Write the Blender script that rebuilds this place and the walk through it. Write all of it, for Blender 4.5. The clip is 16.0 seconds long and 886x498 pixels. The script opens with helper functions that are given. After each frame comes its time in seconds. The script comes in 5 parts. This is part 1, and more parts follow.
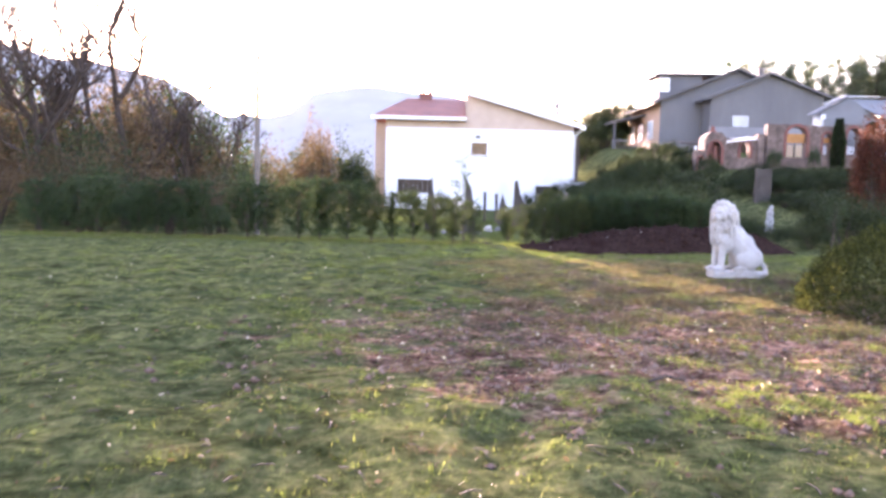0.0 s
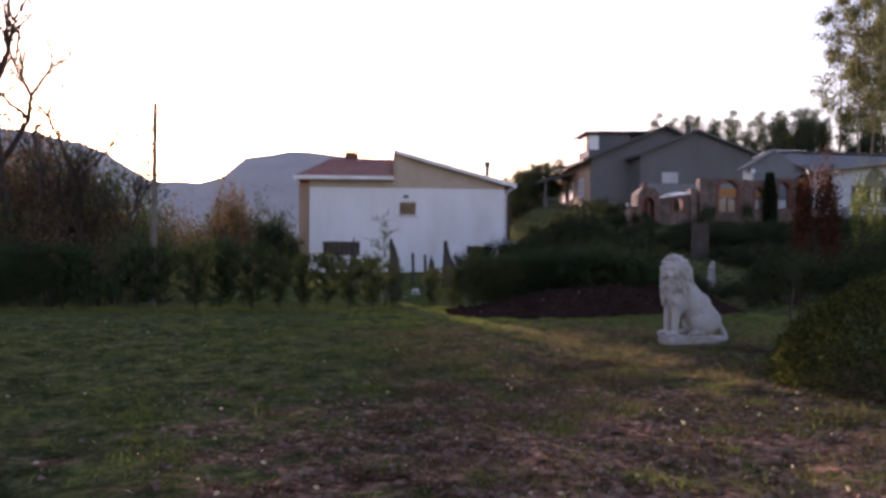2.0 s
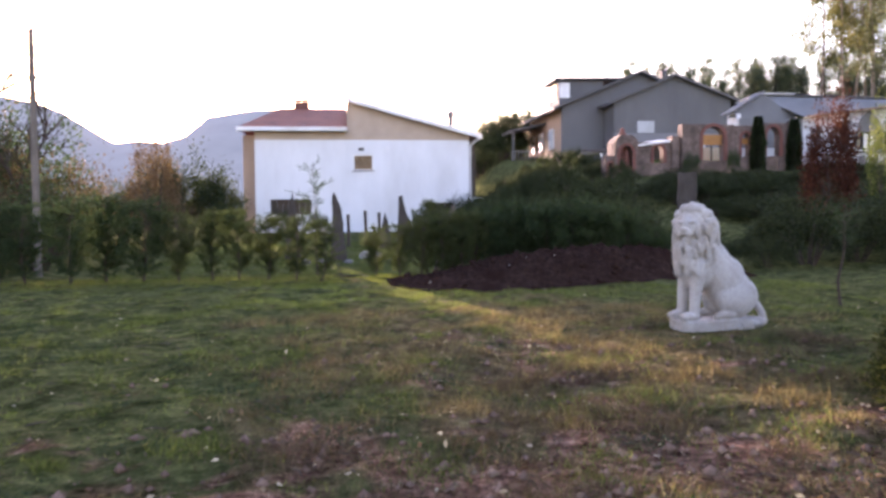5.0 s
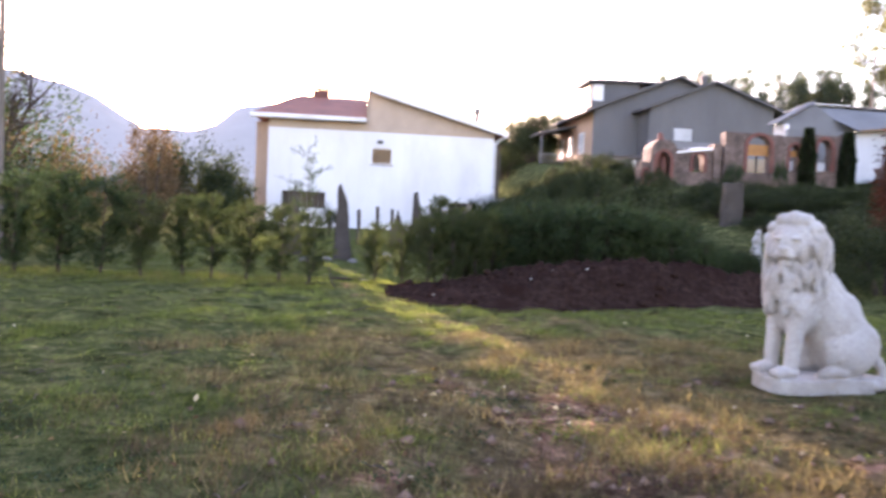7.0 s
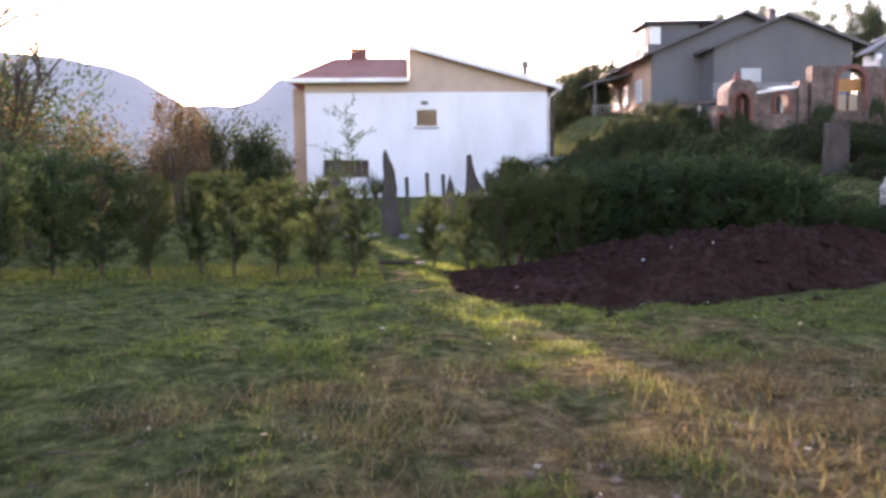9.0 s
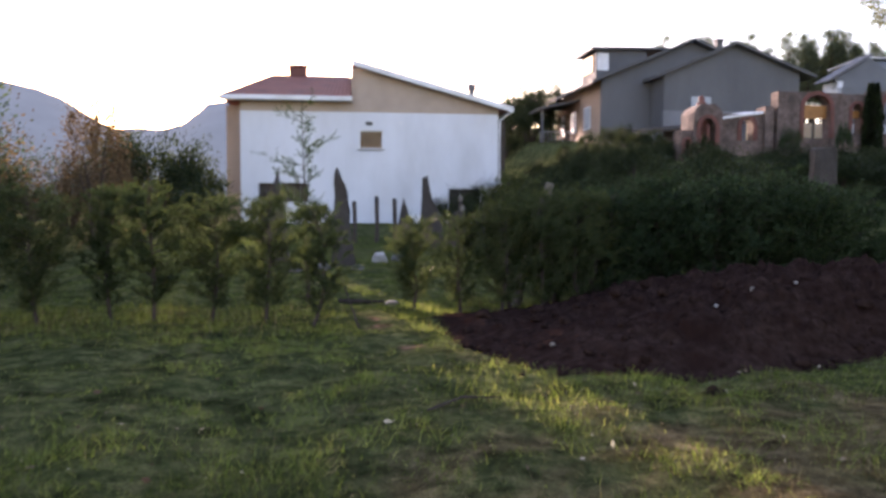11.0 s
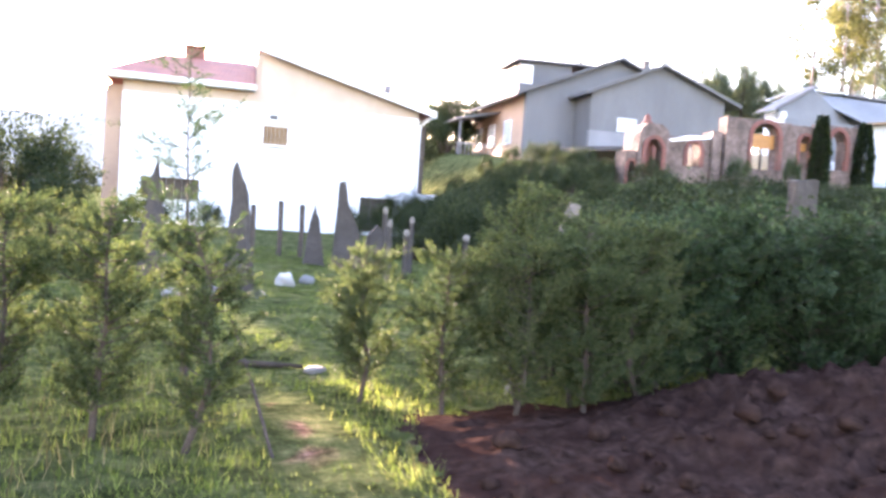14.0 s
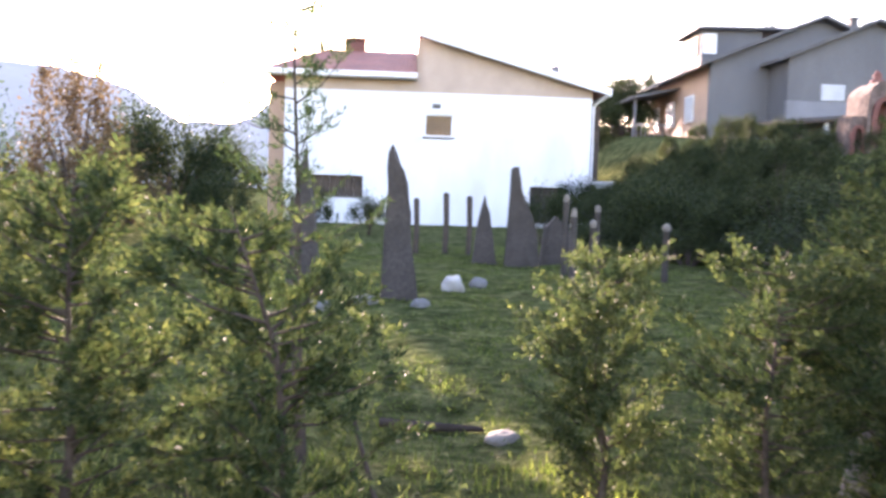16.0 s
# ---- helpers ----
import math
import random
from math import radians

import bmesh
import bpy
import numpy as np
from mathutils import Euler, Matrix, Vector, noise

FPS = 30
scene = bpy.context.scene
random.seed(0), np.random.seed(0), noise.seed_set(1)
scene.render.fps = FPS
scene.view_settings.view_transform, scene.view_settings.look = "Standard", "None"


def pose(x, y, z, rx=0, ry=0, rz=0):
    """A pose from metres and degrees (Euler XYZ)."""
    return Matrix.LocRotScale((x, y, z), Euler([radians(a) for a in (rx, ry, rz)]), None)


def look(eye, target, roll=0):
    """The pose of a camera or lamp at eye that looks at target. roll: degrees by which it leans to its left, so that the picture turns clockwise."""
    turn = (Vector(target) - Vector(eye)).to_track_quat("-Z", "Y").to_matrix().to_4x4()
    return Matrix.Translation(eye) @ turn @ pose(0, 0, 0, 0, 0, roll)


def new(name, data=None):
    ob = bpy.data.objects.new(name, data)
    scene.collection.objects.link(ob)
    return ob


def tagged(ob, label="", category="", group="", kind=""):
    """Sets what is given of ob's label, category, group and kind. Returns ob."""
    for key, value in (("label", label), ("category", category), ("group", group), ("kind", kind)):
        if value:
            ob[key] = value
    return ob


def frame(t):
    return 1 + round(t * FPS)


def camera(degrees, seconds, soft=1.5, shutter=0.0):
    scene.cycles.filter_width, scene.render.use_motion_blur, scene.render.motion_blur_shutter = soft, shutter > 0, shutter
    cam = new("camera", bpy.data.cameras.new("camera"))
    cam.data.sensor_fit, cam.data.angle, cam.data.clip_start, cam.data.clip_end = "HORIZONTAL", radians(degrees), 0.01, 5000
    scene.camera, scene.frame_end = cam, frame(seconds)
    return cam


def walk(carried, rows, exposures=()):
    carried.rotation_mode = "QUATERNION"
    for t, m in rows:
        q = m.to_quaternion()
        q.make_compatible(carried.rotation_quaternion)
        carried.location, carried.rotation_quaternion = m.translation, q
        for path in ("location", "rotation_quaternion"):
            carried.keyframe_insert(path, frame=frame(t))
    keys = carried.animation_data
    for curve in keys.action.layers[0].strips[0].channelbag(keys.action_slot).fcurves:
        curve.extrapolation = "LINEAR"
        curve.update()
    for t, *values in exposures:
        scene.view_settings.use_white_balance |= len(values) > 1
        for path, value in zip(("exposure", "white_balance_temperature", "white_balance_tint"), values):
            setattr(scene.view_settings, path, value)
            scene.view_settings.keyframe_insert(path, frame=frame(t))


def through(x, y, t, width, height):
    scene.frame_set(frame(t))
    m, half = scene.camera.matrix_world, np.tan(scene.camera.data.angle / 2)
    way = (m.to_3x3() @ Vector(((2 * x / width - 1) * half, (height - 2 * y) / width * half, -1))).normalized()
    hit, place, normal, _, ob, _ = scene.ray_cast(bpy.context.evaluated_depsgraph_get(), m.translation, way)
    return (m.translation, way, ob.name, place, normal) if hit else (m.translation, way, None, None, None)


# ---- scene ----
cam = camera(58.1, 16.0, soft=3.1, shutter=0.4)
PATH = [
    (0, (-1.181, 1.259, 1.487), (-1.166, 3.253, 1.344), 1.4),
    (0.5, (-1.044, 1.806, 1.535), (-0.998, 3.804, 1.451), 0.2),
    (1, (-0.897, 2.439, 1.53), (-0.897, 4.439, 1.535), 0.5),
    (1.5, (-0.817, 3.042, 1.463), (-0.637, 5.033, 1.528), 0.7),
    (2, (-0.693, 3.695, 1.421), (-0.519, 5.687, 1.437), 0.3),
    (2.5, (-0.561, 4.359, 1.382), (-0.368, 6.347, 1.29), 1.1),
    (3, (-0.47, 5.086, 1.361), (-0.149, 7.055, 1.227), -0.5),
    (3.5, (-0.316, 5.742, 1.353), (-0.067, 7.726, 1.296), -1.6),
    (6, (0.584, 9.078, 1.355), (0.898, 11.05, 1.254), 1.5),
    (6.5, (0.696, 9.69, 1.315), (1.05, 11.659, 1.276), 2.6),
    (7, (0.78, 10.405, 1.3), (0.976, 12.393, 1.215), 2.6),
    (7.5, (0.836, 11.061, 1.376), (0.92, 13.056, 1.272), 3.4),
    (8, (0.786, 11.822, 1.417), (0.909, 13.818, 1.359), 2.9),
    (8.5, (0.75, 12.55, 1.389), (0.828, 14.543, 1.244), 2.0),
    (9, (0.643, 13.335, 1.376), (0.722, 15.325, 1.195), -0.6),
    (11.5, (0.074, 16.635, 1.243), (0.436, 18.599, 1.141), 0.5),
    (12, (0.083, 17.282, 1.244), (0.656, 19.189, 1.06), -1.9),
    (12.5, (0.076, 17.893, 1.282), (0.559, 19.823, 1.087), 2.1),
    (13, (0.052, 18.595, 1.316), (0.762, 20.462, 1.198), 4.6),
    (13.5, (0.047, 19.234, 1.338), (0.636, 21.141, 1.206), 1.4),
    (14, (-0.001, 19.958, 1.35), (0.508, 21.891, 1.272), 3.8),
    (14.5, (-0.015, 20.637, 1.305), (0.319, 22.602, 1.135), 0.3),
    (15, (0.021, 21.376, 1.292), (0.236, 23.36, 1.168), 0.2),
    (15.5, (0.036, 22.091, 1.289), (0.232, 24.079, 1.182), -0.1),
    (16, (0.166, 22.696, 1.27), (0.268, 24.69, 1.154), 1.7),
]
EXPOSURES = [(0, 3.9, 6300, 49), (0.3, 3.2, 6300, 49), (0.5, 3.0, 6300, 49), (1.0, 3.1, 6300, 49), (1.5, 2.1, 6300, 49), (2.1, 1.6, 6300, 49), (2.6, 1.65, 6300, 49), (3.0, 2.25, 6300, 49), (3.5, 2.6, 6300, 49), (6, 3.2, 6550, 45), (7, 3.42, 6550, 45), (9.2, 3.05, 6550, 45), (11.4, 2.4, 6350, 40), (12.0, 3.35, 6350, 40), (12.5, 3.95, 6350, 40), (13, 3.85, 6350, 40), (13.9, 4.45, 6350, 40), (14.5, 4.5, 6350, 40), (15.2, 4.35, 6350, 40), (16, 3.75, 6350, 40)]
walk(cam, [(t, look(eye, target, roll)) for t, eye, target, roll in PATH], EXPOSURES)

# ---- world, sun, exposure ----
SUN_AZ, SUN_EL = 12.7, 6.2          # degrees left of +y, degrees above the horizon
world = bpy.data.worlds.new("sky")
scene.world = world
world.use_nodes = True
wn = world.node_tree
sky = wn.nodes.new("ShaderNodeTexSky")
sky.sky_type = 'NISHITA'
sky.sun_disc = False
sky.sun_elevation = radians(SUN_EL)
sky.sun_rotation = radians(-SUN_AZ)
sky.altitude = 200
sky.air_density, sky.dust_density, sky.ozone_density = 1.0, 1.2, 1.0
wn.links.new(sky.outputs[0], wn.nodes["Background"].inputs[0])
wn.nodes["Background"].inputs[1].default_value = 0.15
sun_way = Vector((-math.sin(radians(SUN_AZ)) * math.cos(radians(SUN_EL)), math.cos(radians(SUN_AZ)) * math.cos(radians(SUN_EL)), math.sin(radians(SUN_EL))))
sun = new("sun", bpy.data.lights.new("sun", 'SUN'))
sun.data.energy, sun.data.angle, sun.data.color = 4.0, radians(0.6), (1.0, 0.84, 0.62)
sun.matrix_world = look(sun_way * 200, (0, 0, 0))

# ---- helpers for building ----
rng = np.random.default_rng(7)


def part(name, data, material, parent=None, label=""):
    """Links a bmesh or a mesh as one mesh object under a thing or part."""
    if isinstance(data, bmesh.types.BMesh):
        me = bpy.data.meshes.new(name)
        bmesh.ops.recalc_face_normals(data, faces=data.faces)
        data.to_mesh(me)
        data.free()
    else:
        me = data
    if material is not None and not me.materials:
        me.materials.append(material)
    ob = new(name, me)
    ob.parent = parent
    if label:
        tagged(ob, label)
    return ob


def thing(name, at, label, category, group="", kind="", turn=0):
    ob = new(name)
    ob.empty_display_size = 0.1
    ob.matrix_world = pose(*at, 0, 0, turn)
    return tagged(ob, label, category, group, kind)


def np_mesh(name, verts, faces, smooth=False):
    """A mesh from numpy arrays; all faces have the same number of corners."""
    me = bpy.data.meshes.new(name)
    verts, faces = np.asarray(verts, np.float32), np.asarray(faces, np.int32)
    n, k = faces.shape
    me.vertices.add(len(verts))
    me.vertices.foreach_set("co", verts.ravel())
    me.loops.add(n * k)
    me.loops.foreach_set("vertex_index", faces.ravel())
    me.polygons.add(n)
    me.polygons.foreach_set("loop_start", np.arange(0, n * k, k, dtype=np.int32))
    me.polygons.foreach_set("loop_total", np.full(n, k, np.int32))
    if smooth:
        me.polygons.foreach_set("use_smooth", np.ones(n, bool))
    me.update()
    me.validate()
    return me


def box(bm, x0, y0, z0, x1, y1, z1, bevel=0.0):
    vs = bmesh.ops.create_cube(bm, size=1.0, matrix=Matrix.Translation(((x0 + x1) / 2, (y0 + y1) / 2, (z0 + z1) / 2)) @ Matrix.Diagonal((abs(x1 - x0), abs(y1 - y0), abs(z1 - z0), 1)))["verts"]
    if bevel:
        edges = list({e for v in vs for e in v.link_edges})
        bmesh.ops.bevel(bm, geom=edges, offset=bevel, segments=2, affect='EDGES')
    return bm


def boxed(*size, bevel=0.0):
    return box(bmesh.new(), *size, bevel=bevel)


def prism(bm, outline, y0, y1):
    """A plate with this outline in x and z, from y0 to y1."""
    front = [bm.verts.new((x, y0, z)) for x, z in outline]
    back = [bm.verts.new((x, y1, z)) for x, z in outline]
    bm.faces.new(front)
    bm.faces.new(back[::-1])
    for i in range(len(outline)):
        j = (i + 1) % len(outline)
        bm.faces.new((front[j], front[i], back[i], back[j]))
    return bm


def slab(bm, corners, thick):
    """A plate below four or more corners in space."""
    top = [bm.verts.new(c) for c in corners]
    low = [bm.verts.new((c[0], c[1], c[2] - thick)) for c in corners]
    bm.faces.new(top)
    bm.faces.new(low[::-1])
    for i in range(len(corners)):
        j = (i + 1) % len(corners)
        bm.faces.new((top[j], top[i], low[i], low[j]))
    return bm


def holed_wall(bm, x0, x1, z0, z1, y0, y1, holes):
    """One wall across x, pierced by rectangular holes (x0, z0, x1, z1)."""
    xs = sorted({x0, x1, *(h[0] for h in holes), *(h[2] for h in holes)})
    zs = sorted({z0, z1, *(h[1] for h in holes), *(h[3] for h in holes)})
    full = {(i, k) for i in range(len(xs) - 1) for k in range(len(zs) - 1)
            if not any(h[0] < (xs[i] + xs[i + 1]) / 2 < h[2] and h[1] < (zs[k] + zs[k + 1]) / 2 < h[3] for h in holes)}
    made = {}

    def v(i, k, y):
        if (i, k, y) not in made:
            made[i, k, y] = bm.verts.new((xs[i], y, zs[k]))
        return made[i, k, y]

    for i, k in full:
        bm.faces.new((v(i, k, y0), v(i + 1, k, y0), v(i + 1, k + 1, y0), v(i, k + 1, y0)))
        bm.faces.new((v(i, k + 1, y1), v(i + 1, k + 1, y1), v(i + 1, k, y1), v(i, k, y1)))
        for di, dk, a, b in ((-1, 0, (i, k), (i, k + 1)), (1, 0, (i + 1, k), (i + 1, k + 1)), (0, -1, (i, k), (i + 1, k)), (0, 1, (i, k + 1), (i + 1, k + 1))):
            if (i + di, k + dk) not in full:
                bm.faces.new((v(*a, y0), v(*b, y0), v(*b, y1), v(*a, y1)))
    return bm


def tube(store, points, radii, sides=6):
    """Adds a tapered tube along points to store = (verts, faces)."""
    verts, faces = store
    base = len(verts)
    pts = [Vector(p) for p in points]
    for i, p in enumerate(pts):
        way = (pts[min(i + 1, len(pts) - 1)] - pts[max(i - 1, 0)]).normalized()
        a = way.orthogonal().normalized()
        b = way.cross(a)
        for s in range(sides):
            t = 2 * math.pi * s / sides
            verts.append(tuple(p + (a * math.cos(t) + b * math.sin(t)) * radii[i]))
    for i in range(len(pts) - 1):
        for s in range(sides):
            q = (s + 1) % sides
            faces.append((base + i * sides + s, base + i * sides + q, base + (i + 1) * sides + q, base + (i + 1) * sides + s))


def leaf_mesh(name, at, way, length, width):
    """Rhombic leaves: one face each, at these places, along these ways."""
    n = len(at)
    way = way / np.maximum(np.linalg.norm(way, axis=1, keepdims=True), 1e-6)
    side = np.cross(way, rng.normal(size=(n, 3)))
    side /= np.maximum(np.linalg.norm(side, axis=1, keepdims=True), 1e-6)
    length, width = np.broadcast_to(length, n)[:, None], np.broadcast_to(width, n)[:, None]
    mid = at + way * length * 0.45
    verts = np.stack([at, mid + side * width * 0.5, at + way * length, mid - side * width * 0.5], 1).reshape(-1, 3)
    return np_mesh(name, verts, np.arange(4 * n).reshape(n, 4))


def smooth01(v):
    v = np.clip(v, 0, 1)
    return v * v * (3 - 2 * v)


def waves(x, y, size, seed):
    """Smooth, uneven variation from -1 to 1, for arrays."""
    r = np.random.default_rng(seed)
    out = 0
    for k in range(9):
        a, f, p = r.uniform(0, 6.28), r.uniform(0.5, 1.9) * 6.28 / size, r.uniform(0, 6.28)
        out = out + np.sin((x * np.cos(a) + y * np.sin(a)) * f + p + 1.3 * np.sin((x * np.sin(a) - y * np.cos(a)) * f * 0.6 + p * 2))
    return out / 5.0


def ground_z(x, y):
    x, y = np.asarray(x, float), np.asarray(y, float)
    z = np.interp(y, [-30, 4, 9, 11, 13, 17, 20, 25, 28, 35, 45, 56, 75, 200], [-.15, -.15, -.22, -.18, -.13, -.03, -.01, -.04, -.2, -.22, 0, .3, .6, 2.0])
    rise = np.interp(y, [20, 24, 27, 34, 45, 52, 65, 90, 200], [0, 0, .35, 1.3, 3.0, 3.7, 4.5, 7, 16])
    z = z + smooth01((x - 7.5) / 6.0) * rise + np.clip(x - 13, 0, 30) * 0.04 * smooth01((y - 26) / 15)
    z = z + smooth01((-8 - x) / 20) * 1.2 * smooth01((y - 26) / 12)
    near = smooth01((60 - np.hypot(x, y - 15)) / 30)
    return z + near * (0.034 * waves(x, y, 1.1, 3) + 0.03 * waves(x, y, 3.7, 4) + 0.013 * waves(x, y, 0.5, 5))


def bare(x, y):
    """How bare and brown the ground is, 0 to 1."""
    a = 1.2 - np.hypot((x - 2.2) / 4.6, (y - 10.3) / 3.1)
    b = 0.55 - np.hypot((x - 2.4) / 3.4, (y - 15.2) / 3.0)
    path = 0.75 - np.hypot((x - 0.45 - 0.12 * (25 - y)) / 0.2, (y - 24.6) / 2.0)
    scrape = 0.9 - np.hypot((x + 1.0) / 0.8, (y - 7.9) / 0.5)
    corner = 0.9 - np.hypot((x - 3.6) / 1.7, (y - 6.2) / 0.7)
    v = np.maximum(np.maximum(np.maximum(a, b), path * 0.6), np.maximum(scrape, corner))
    return np.clip(0.5 + v * 1.15 + 0.4 * waves(x, y, 1.5, 11) + 0.34 * waves(x, y, 0.55, 12) - 0.3, 0, 1)


def dry(x, y):
    """How dry and straw-coloured the grass is, 0 to 1."""
    v = 1.1 - np.hypot((x - 2.6) / 2.6, (y - 16.8) / 4.2)
    return np.clip(0.35 + 0.8 * v + 0.4 * waves(x, y, 1.3, 44) + 0.3 * waves(x, y, 0.45, 49), 0, 1)


# ---- materials ----
def nodes_of(name):
    m = bpy.data.materials.new(name)
    m.use_nodes = True
    t = m.node_tree
    return m, t, t.nodes["Principled BSDF"]


def noise_node(t, scale, detail=5.0, rough=0.6, coords=None):
    n = t.nodes.new("ShaderNodeTexNoise")
    n.inputs["Scale"].default_value, n.inputs["Detail"].default_value, n.inputs["Roughness"].default_value = scale, detail, rough
    if coords is None:
        coords = t.nodes.new("ShaderNodeTexCoord").outputs["Object"]
    t.links.new(coords, n.inputs["Vector"])
    return n


def ramp(t, fac, *stops):
    r = t.nodes.new("ShaderNodeValToRGB")
    while len(r.color_ramp.elements) < len(stops):
        r.color_ramp.elements.new(0.5)
    for e, (p, c) in zip(r.color_ramp.elements, stops):
        e.position, e.color = p, (*c, 1)
    t.links.new(fac, r.inputs[0])
    return r.outputs[0]


def mixed(t, fac, a, b, how='MIX'):
    m = t.nodes.new("ShaderNodeMix")
    m.data_type, m.blend_type = 'RGBA', how
    for socket, v in ((m.inputs[0], fac), (m.inputs[6], a), (m.inputs[7], b)):
        if isinstance(v, bpy.types.NodeSocket):
            t.links.new(v, socket)
        else:
            socket.default_value = v if isinstance(v, float) else (*v, 1)
    return m.outputs[2]


def bumped(t, bsdf, height, strength, distance=0.02):
    b = t.nodes.new("ShaderNodeBump")
    b.inputs["Strength"].default_value, b.inputs["Distance"].default_value = strength, distance
    t.links.new(height, b.inputs["Height"])
    t.links.new(b.outputs[0], bsdf.inputs["Normal"])


def surface(name, dark, light, grain=20.0, stain=1.2, stained=None, rough=0.8, bump=0.3, metal=0.0, streak=1.0, gloss=0.3):
    """A weathered surface: grain, larger stains and fine relief."""
    m, t, b = nodes_of(name)
    coord = t.nodes.new("ShaderNodeTexCoord").outputs["Object"]
    fine = noise_node(t, grain, 6, 0.65, coord)
    scaled = t.nodes.new("ShaderNodeMapping")
    scaled.inputs["Scale"].default_value = (1, 1, streak)
    t.links.new(coord, scaled.inputs[0])
    big = noise_node(t, stain, 6, 0.6, scaled.outputs[0])
    base = ramp(t, fine.outputs[0], (0.3, dark), (0.7, light))
    mask = ramp(t, big.outputs[0], (0.42, (0, 0, 0)), (0.72, (1, 1, 1)))
    colour = mixed(t, mask, base, stained or tuple(c * 0.72 for c in dark))
    t.links.new(colour, b.inputs["Base Color"])
    b.inputs["Roughness"].default_value, b.inputs["Metallic"].default_value = rough, metal
    b.inputs["Specular IOR Level"].default_value = gloss
    bumped(t, b, fine.outputs[0], bump)
    return m


def foliage(name, low, mid, high, through=0.4, rough=0.65, gloss=0.08):
    """Leaves: each of its own shade, letting light through."""
    m, t, b = nodes_of(name)
    geo = t.nodes.new("ShaderNodeNewGeometry")
    info = t.nodes.new("ShaderNodeObjectInfo")
    own = ramp(t, geo.outputs["Random Per Island"], (0.0, low), (0.55, mid), (1.0, high))
    whole = ramp(t, info.outputs["Random"], (0.0, (0.75, 0.8, 0.75)), (1.0, (1.2, 1.12, 1.0)))
    colour = mixed(t, 1.0, own, whole, 'MULTIPLY')
    t.links.new(colour, b.inputs["Base Color"])
    b.inputs["Roughness"].default_value = rough
    b.inputs["Specular IOR Level"].default_value = gloss
    tr = t.nodes.new("ShaderNodeBsdfTranslucent")
    bright = mixed(t, 1.0, colour, (1.35, 1.42, 0.85), 'MULTIPLY')
    t.links.new(bright, tr.inputs[0])
    mix = t.nodes.new("ShaderNodeMixShader")
    mix.inputs[0].default_value = through
    t.links.new(b.outputs[0], mix.inputs[1])
    t.links.new(tr.outputs[0], mix.inputs[2])
    t.links.new(mix.outputs[0], t.nodes["Material Output"].inputs[0])
    return m


def ground_material():
    m, t, b = nodes_of("lawn soil")
    coord = t.nodes.new("ShaderNodeTexCoord").outputs["Object"]
    mask = t.nodes.new("ShaderNodeAttribute")
    mask.attribute_name = "bare"
    fine, mid, big = noise_node(t, 60, 6, 0.7, coord), noise_node(t, 7, 6, 0.65, coord), noise_node(t, 0.8, 4, 0.6, coord)
    soil = ramp(t, mid.outputs[0], (0.3, (0.035, 0.019, 0.014)), (0.44, (0.155, 0.086, 0.066)), (0.57, (0.32, 0.19, 0.15)), (0.7, (0.5, 0.355, 0.295)))
    turf = ramp(t, mid.outputs[0], (0.28, (0.03, 0.037, 0.016)), (0.46, (0.078, 0.095, 0.04)), (0.62, (0.14, 0.148, 0.068)), (0.8, (0.25, 0.21, 0.125)))
    straw = t.nodes.new("ShaderNodeAttribute")
    straw.attribute_name = "dry"
    hay = ramp(t, mid.outputs[0], (0.3, (0.07, 0.05, 0.03)), (0.5, (0.17, 0.125, 0.075)), (0.75, (0.34, 0.26, 0.165)))
    turf = mixed(t, ramp(t, straw.outputs["Fac"], (0.3, (0, 0, 0)), (0.85, (0.85, 0.85, 0.85))), turf, hay)
    edge = ramp(t, mask.outputs["Fac"], (0.42, (0, 0, 0)), (0.72, (1, 1, 1)))
    colour = mixed(t, edge, turf, soil)
    speck = ramp(t, fine.outputs[0], (0.32, (0.5, 0.5, 0.5)), (0.52, (1, 1, 1)), (0.72, (1.6, 1.55, 1.45)))
    colour = mixed(t, 1.0, colour, speck, 'MULTIPLY')
    wide = ramp(t, big.outputs[0], (0.3, (0.8, 0.85, 0.8)), (0.7, (1.1, 1.05, 1.0)))
    colour = mixed(t, 1.0, colour, wide, 'MULTIPLY')
    matted = noise_node(t, 2.6, 4, 0.55, coord)
    patch = ramp(t, matted.outputs[0], (0.34, (0.55, 0.56, 0.54)), (0.5, (1, 1, 1)), (0.66, (1.45, 1.4, 1.3)))
    colour = mixed(t, 1.0, colour, patch, 'MULTIPLY')
    lumps = noise_node(t, 17, 4, 0.6, coord)
    clod = ramp(t, lumps.outputs[0], (0.36, (0.35, 0.34, 0.33)), (0.47, (1, 1, 1)), (0.62, (1.15, 1.15, 1.15)), (0.7, (1.9, 1.85, 1.75)))
    broken = mixed(t, 1.0, colour, clod, 'MULTIPLY')
    t.links.new(mixed(t, edge, mixed(t, 0.3, colour, broken), broken), b.inputs["Base Color"])
    b.inputs["Roughness"].default_value = 0.95
    b.inputs["Specular IOR Level"].default_value = 0.0
    add = t.nodes.new("ShaderNodeMath")
    t.links.new(fine.outputs[0], add.inputs[0])
    t.links.new(lumps.outputs[0], add.inputs[1])
    bumped(t, b, add.outputs[0], 1.0, 0.05)
    return m


